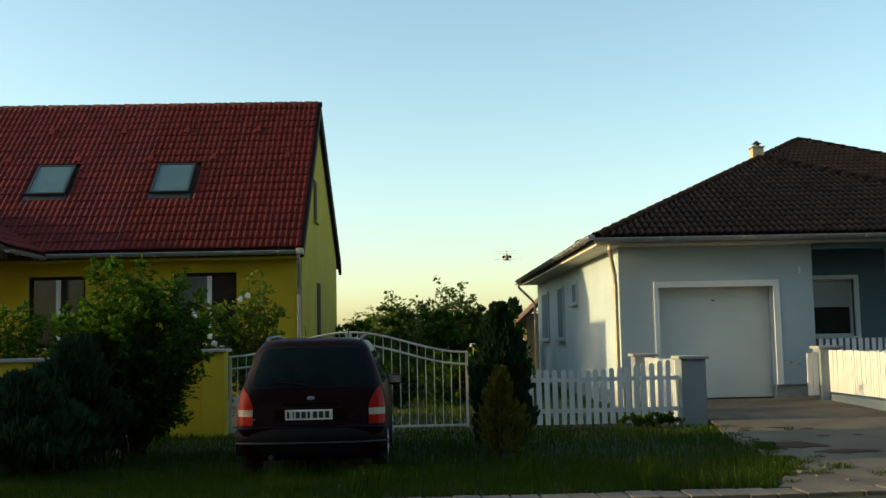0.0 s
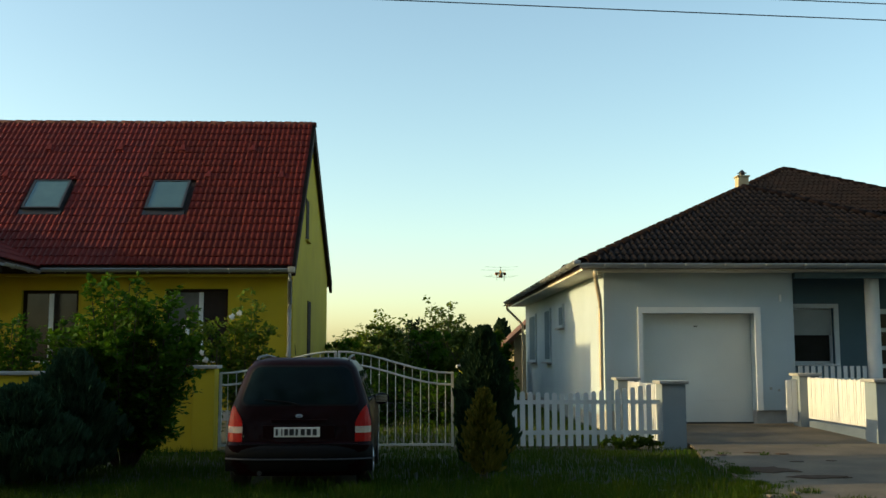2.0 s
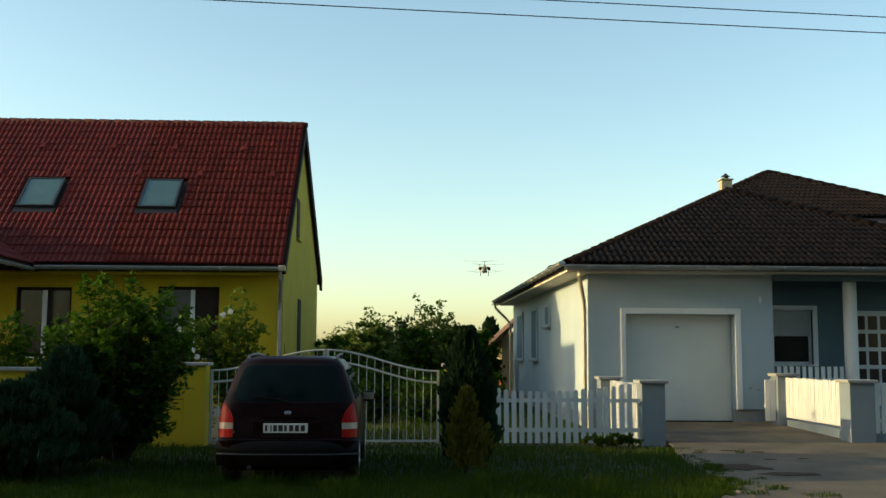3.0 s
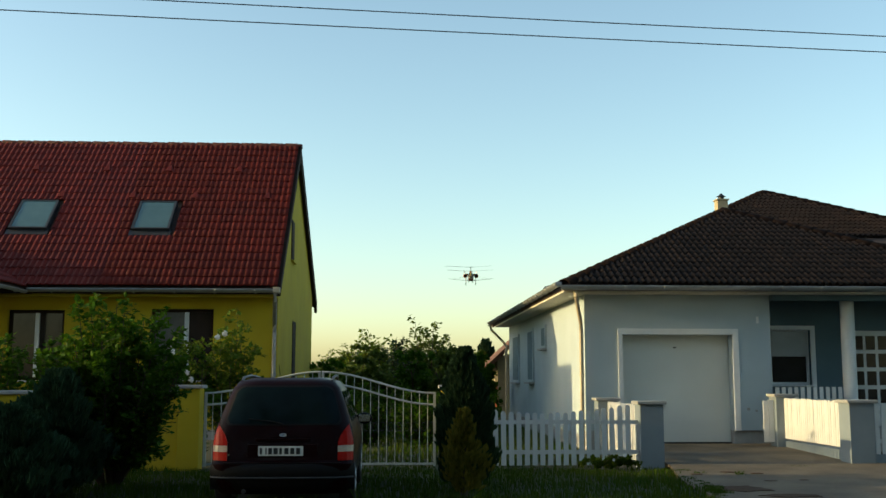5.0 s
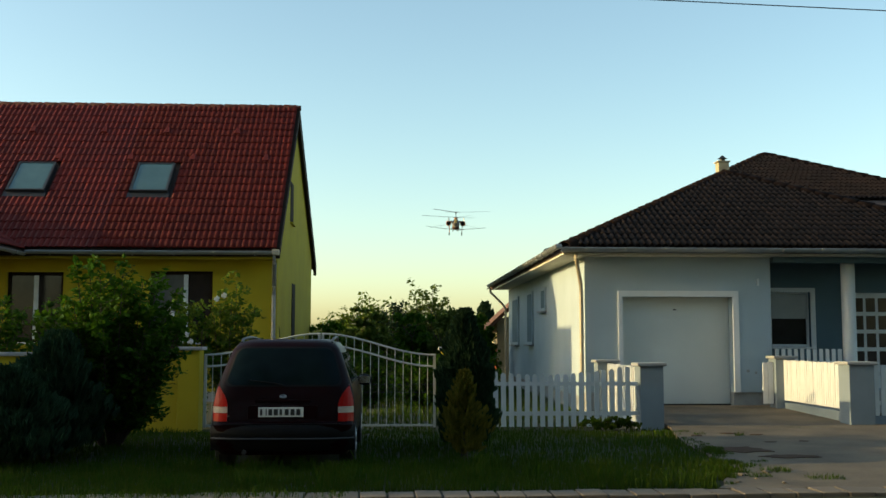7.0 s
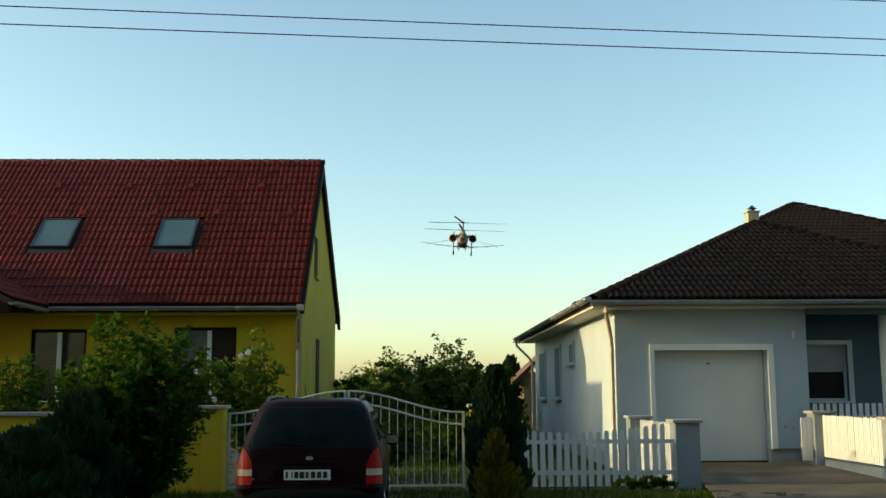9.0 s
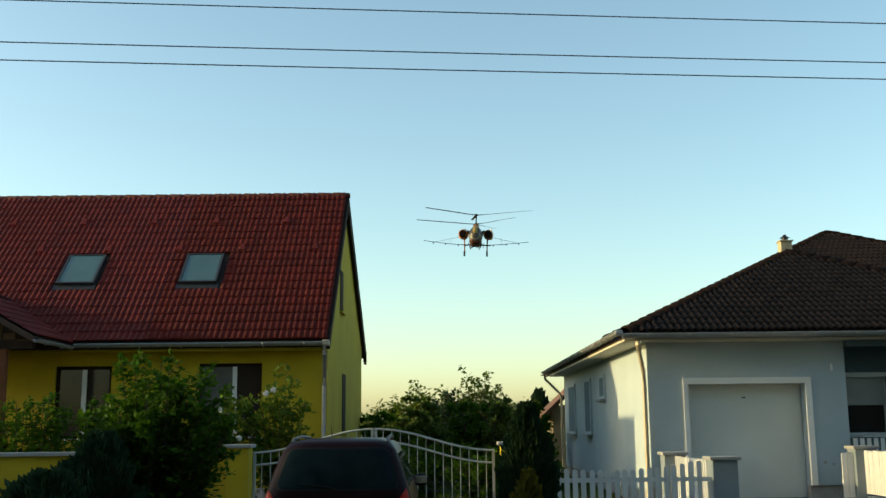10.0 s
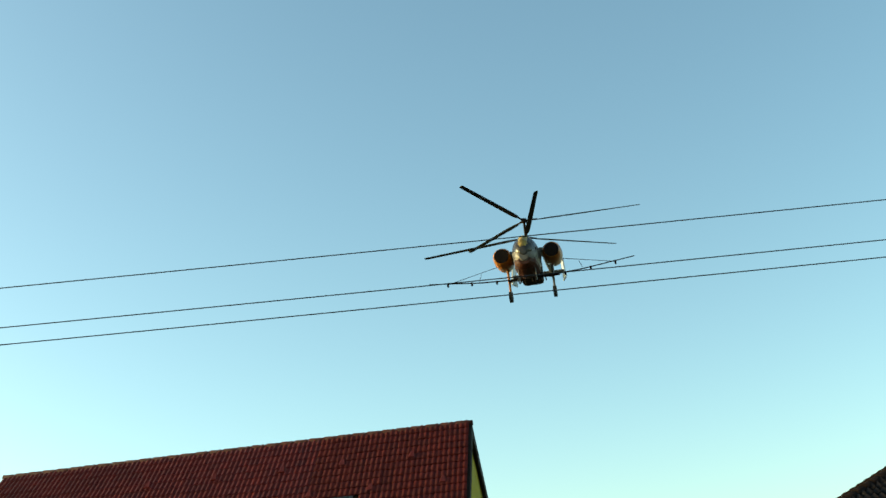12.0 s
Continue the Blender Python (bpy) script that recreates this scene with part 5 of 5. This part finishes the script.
        part("tail_boom", bm, M_HELIGREY, h, smooth=True)
        bm = bmesh.new()
        poly(bm, [(s * 1.5, 5.3, 0.2), (s * 1.5, 6.2, 0.25), (s * 1.5, 6.2, 1.5), (s * 1.5, 5.7, 1.5)], 0, s * 0.08)
        bmesh.ops.transform(bm, matrix=pose(s * 1.54, 5.7, 0, 0, 0, s * 14) @ pose(-s * 1.54, -5.7, 0), verts=bm.verts)
        part("tail_fin", bm, M_HELIWHITE, h, "pale upright tail fin")
        # spray boom
        bm = bmesh.new()
        tube(bm, [(s * 0.3, 0.35, -0.95), (s * 2.8, 0.35, -0.82), (s * 5.7, 0.35, -0.5)], 0.042, 6, 0.028)
        boom = part("spray_boom", bm, M_HELIDARK, h, "long dark spray boom")
        for x in (1.9, 3.3, 4.65):
            part("nozzle", boxed(s * x - 0.05, s * x + 0.05, 0.28, 0.42, -1.18 + 0.08 * x, -0.99 + 0.08 * x, bevel=0.01), M_HELIDARK, boom)
        bm = bmesh.new()
        tube(bm, [(s * 1.75, 0.35, -0.05), (s * 4.5, 0.35, -0.63)], 0.018, 5)
        tube(bm, [(s * 2.7, 0.35, -0.3), (s * 2.9, 0.35, -0.8)], 0.014, 5)
        part("boom_stay", bm, M_HELIDARK, h)
    part("tailplane", boxed(-1.55, 1.55, 5.35, 5.95, 0.68, 0.76, bevel=0.02), M_HELIGREY, h)
    part("undercarriage_beam", boxed(-1.25, 1.6, 0.3, 0.42, -0.98, -0.86, bevel=0.02), M_HELIDARK, h)
    bm = bmesh.new()
    rng = random.Random(2)
    for k in range(9):
        x = -0.8 + 0.2 * k
        tube(bm, [(x, 0.2, -0.7), (x + rng.uniform(-0.2, 0.2), 0.1, -1.25)], 0.035, 5)
    part("spray_pipes", bm, M_HELIDARK, h)
    bm = bmesh.new()
    tube(bm, [(0, 0.1, 0.9), (0, 0.1, 2.42)], 0.07, 10)
    part("mast", bm, M_HELIDARK, h)
    rotors = []
    for name, z in (("upper_rotor", 2.32), ("lower_rotor", 1.32)):
        bm = bmesh.new()
        tube(bm, [(0, 0, -0.1), (0, 0, 0.12)], 0.15, 12)
        for k in range(3):
            q = math.tau * k / 3
            tube(bm, [(0, 0, 0.02), (0.75 * math.cos(q), 0.75 * math.sin(q), 0.04)], 0.06, 6, 0.045)
        rot = part(name, bm, M_HELIDARK, h, "three-bladed rotor hub")
        for k in range(3):
            bm = bmesh.new()
            rings = []
            for r, c, t in ((0.7, 0.10, 0.03), (1.2, 0.15, 0.025), (3.5, 0.14, 0.02), (6.4, 0.115, 0.012), (6.5, 0.08, 0.008)):
                lift = 0.04 + 0.04 * (r - 0.7)
                rings.append([(r, -c, lift - 0.03), (r, c * 0.7, lift + t), (r, c, lift + 0.02), (r, c * 0.7, lift - t)])
            loft(bm, rings)
            bmesh.ops.transform(bm, matrix=Matrix.Rotation(math.tau * k / 3, 4, "Z"), verts=bm.verts)
            part("blade", bm, M_BLADE, rot)
        rot.location = (0, 0.1, z)
        rotors.append((rot, z))
    return h, rotors


helicopter, rotors = make_helicopter()


# ---- street edge and paving pieces ----
def make_kerb():
    kerb = thing("kerb", pose(0, -0.1, 0, 0, 0, 1.4), "row of worn pale concrete edging slabs along the street", "kerb", kind="structure")
    me = bpy.data.meshes.new("slab")
    bm = boxed(0, 0.258, 0, 0.40, -0.1, 0.0, bevel=0.012)
    bm.to_mesh(me)
    bm.free()
    me.materials.append(M_SLAB)
    rng = random.Random(6)
    for row, y in ((0, 9.9),):
        for k in range(70):
            ob = new("slab", me)
            ob.parent = kerb
            ob.matrix_basis = pose(-10.2 + 0.275 * k + 0.13 * row, y + rng.uniform(-0.008, 0.008), 0.012 + rng.uniform(-0.006, 0.006), rng.uniform(-1, 1), rng.uniform(-1, 1), rng.uniform(-2.2, 2.2))


def make_rubble():
    """Small broken pieces of concrete lying where the drive meets the lawn."""
    rng = random.Random(19)
    for k in range(8):
        bm = bmesh.new()
        bmesh.ops.create_icosphere(bm, subdivisions=1, radius=1)
        for v in bm.verts:
            v.co *= rng.uniform(0.7, 1.15)
        r = rng.uniform(0.02, 0.05)
        bmesh.ops.transform(bm, matrix=Matrix.Diagonal((r * 1.4, r, r * 0.5, 1)), verts=bm.verts)
        stone = part("stone", bm, M_SLAB)
        stone.matrix_basis = pose(rng.uniform(3.7, 4.9), rng.uniform(10.4, 12.2), 0.012 + r * 0.3, 0, 0, rng.uniform(0, 180))
        tagged(stone, "small broken lump of concrete by the drive", "stone", "stones by the drive")


make_kerb()
make_rubble()


# ---- what moves ----
def motions():
    rows = [
        (0, 34.25, 396.1, 32.87, 0), (0.5, 34.0, 381.5, 30.99, 0), (1.5, 32.18, 352.3, 29.89, 0), (2.5, 27.68, 323.2, 28.17, 0), (5, 18.58, 250.9, 26.39, 0),
        (5.5, 17.18, 236.6, 25.98, 0.5), (6, 14.96, 222.3, 26.0, 1), (6.5, 13.17, 208.0, 24.97, 1.3), (8.5, 7.5, 151.1, 22.23, 3), (9, 6.12, 136.9, 22.3, 3),
        (9.5, 4.73, 122.8, 21.81, 3.2), (10, 3.57, 108.7, 21.9, 2.2), (10.5, 2.3, 94.7, 21.4, 1.0), (11, 0.95, 80.7, 21.72, 0.3), (11.5, 0.07, 66.7, 22.11, 0.6), (12, -0.98, 52.7, 22.2, 1.0),
    ]
    walk(helicopter, [(t, pose(x, y, z, 4.5, bank, -4)) for t, x, y, z, bank in rows])
    # the two rotors turn against each other, 4.8 turns a second
    for (rot, z), turn, first in zip(rotors, (58.52, -58.5), (8.0, 42.0)):
        walk(rot, [(k / 30, pose(0, 0.1, z, 0, 0, first + turn * (k - 360))) for k in range(361)])


motions()
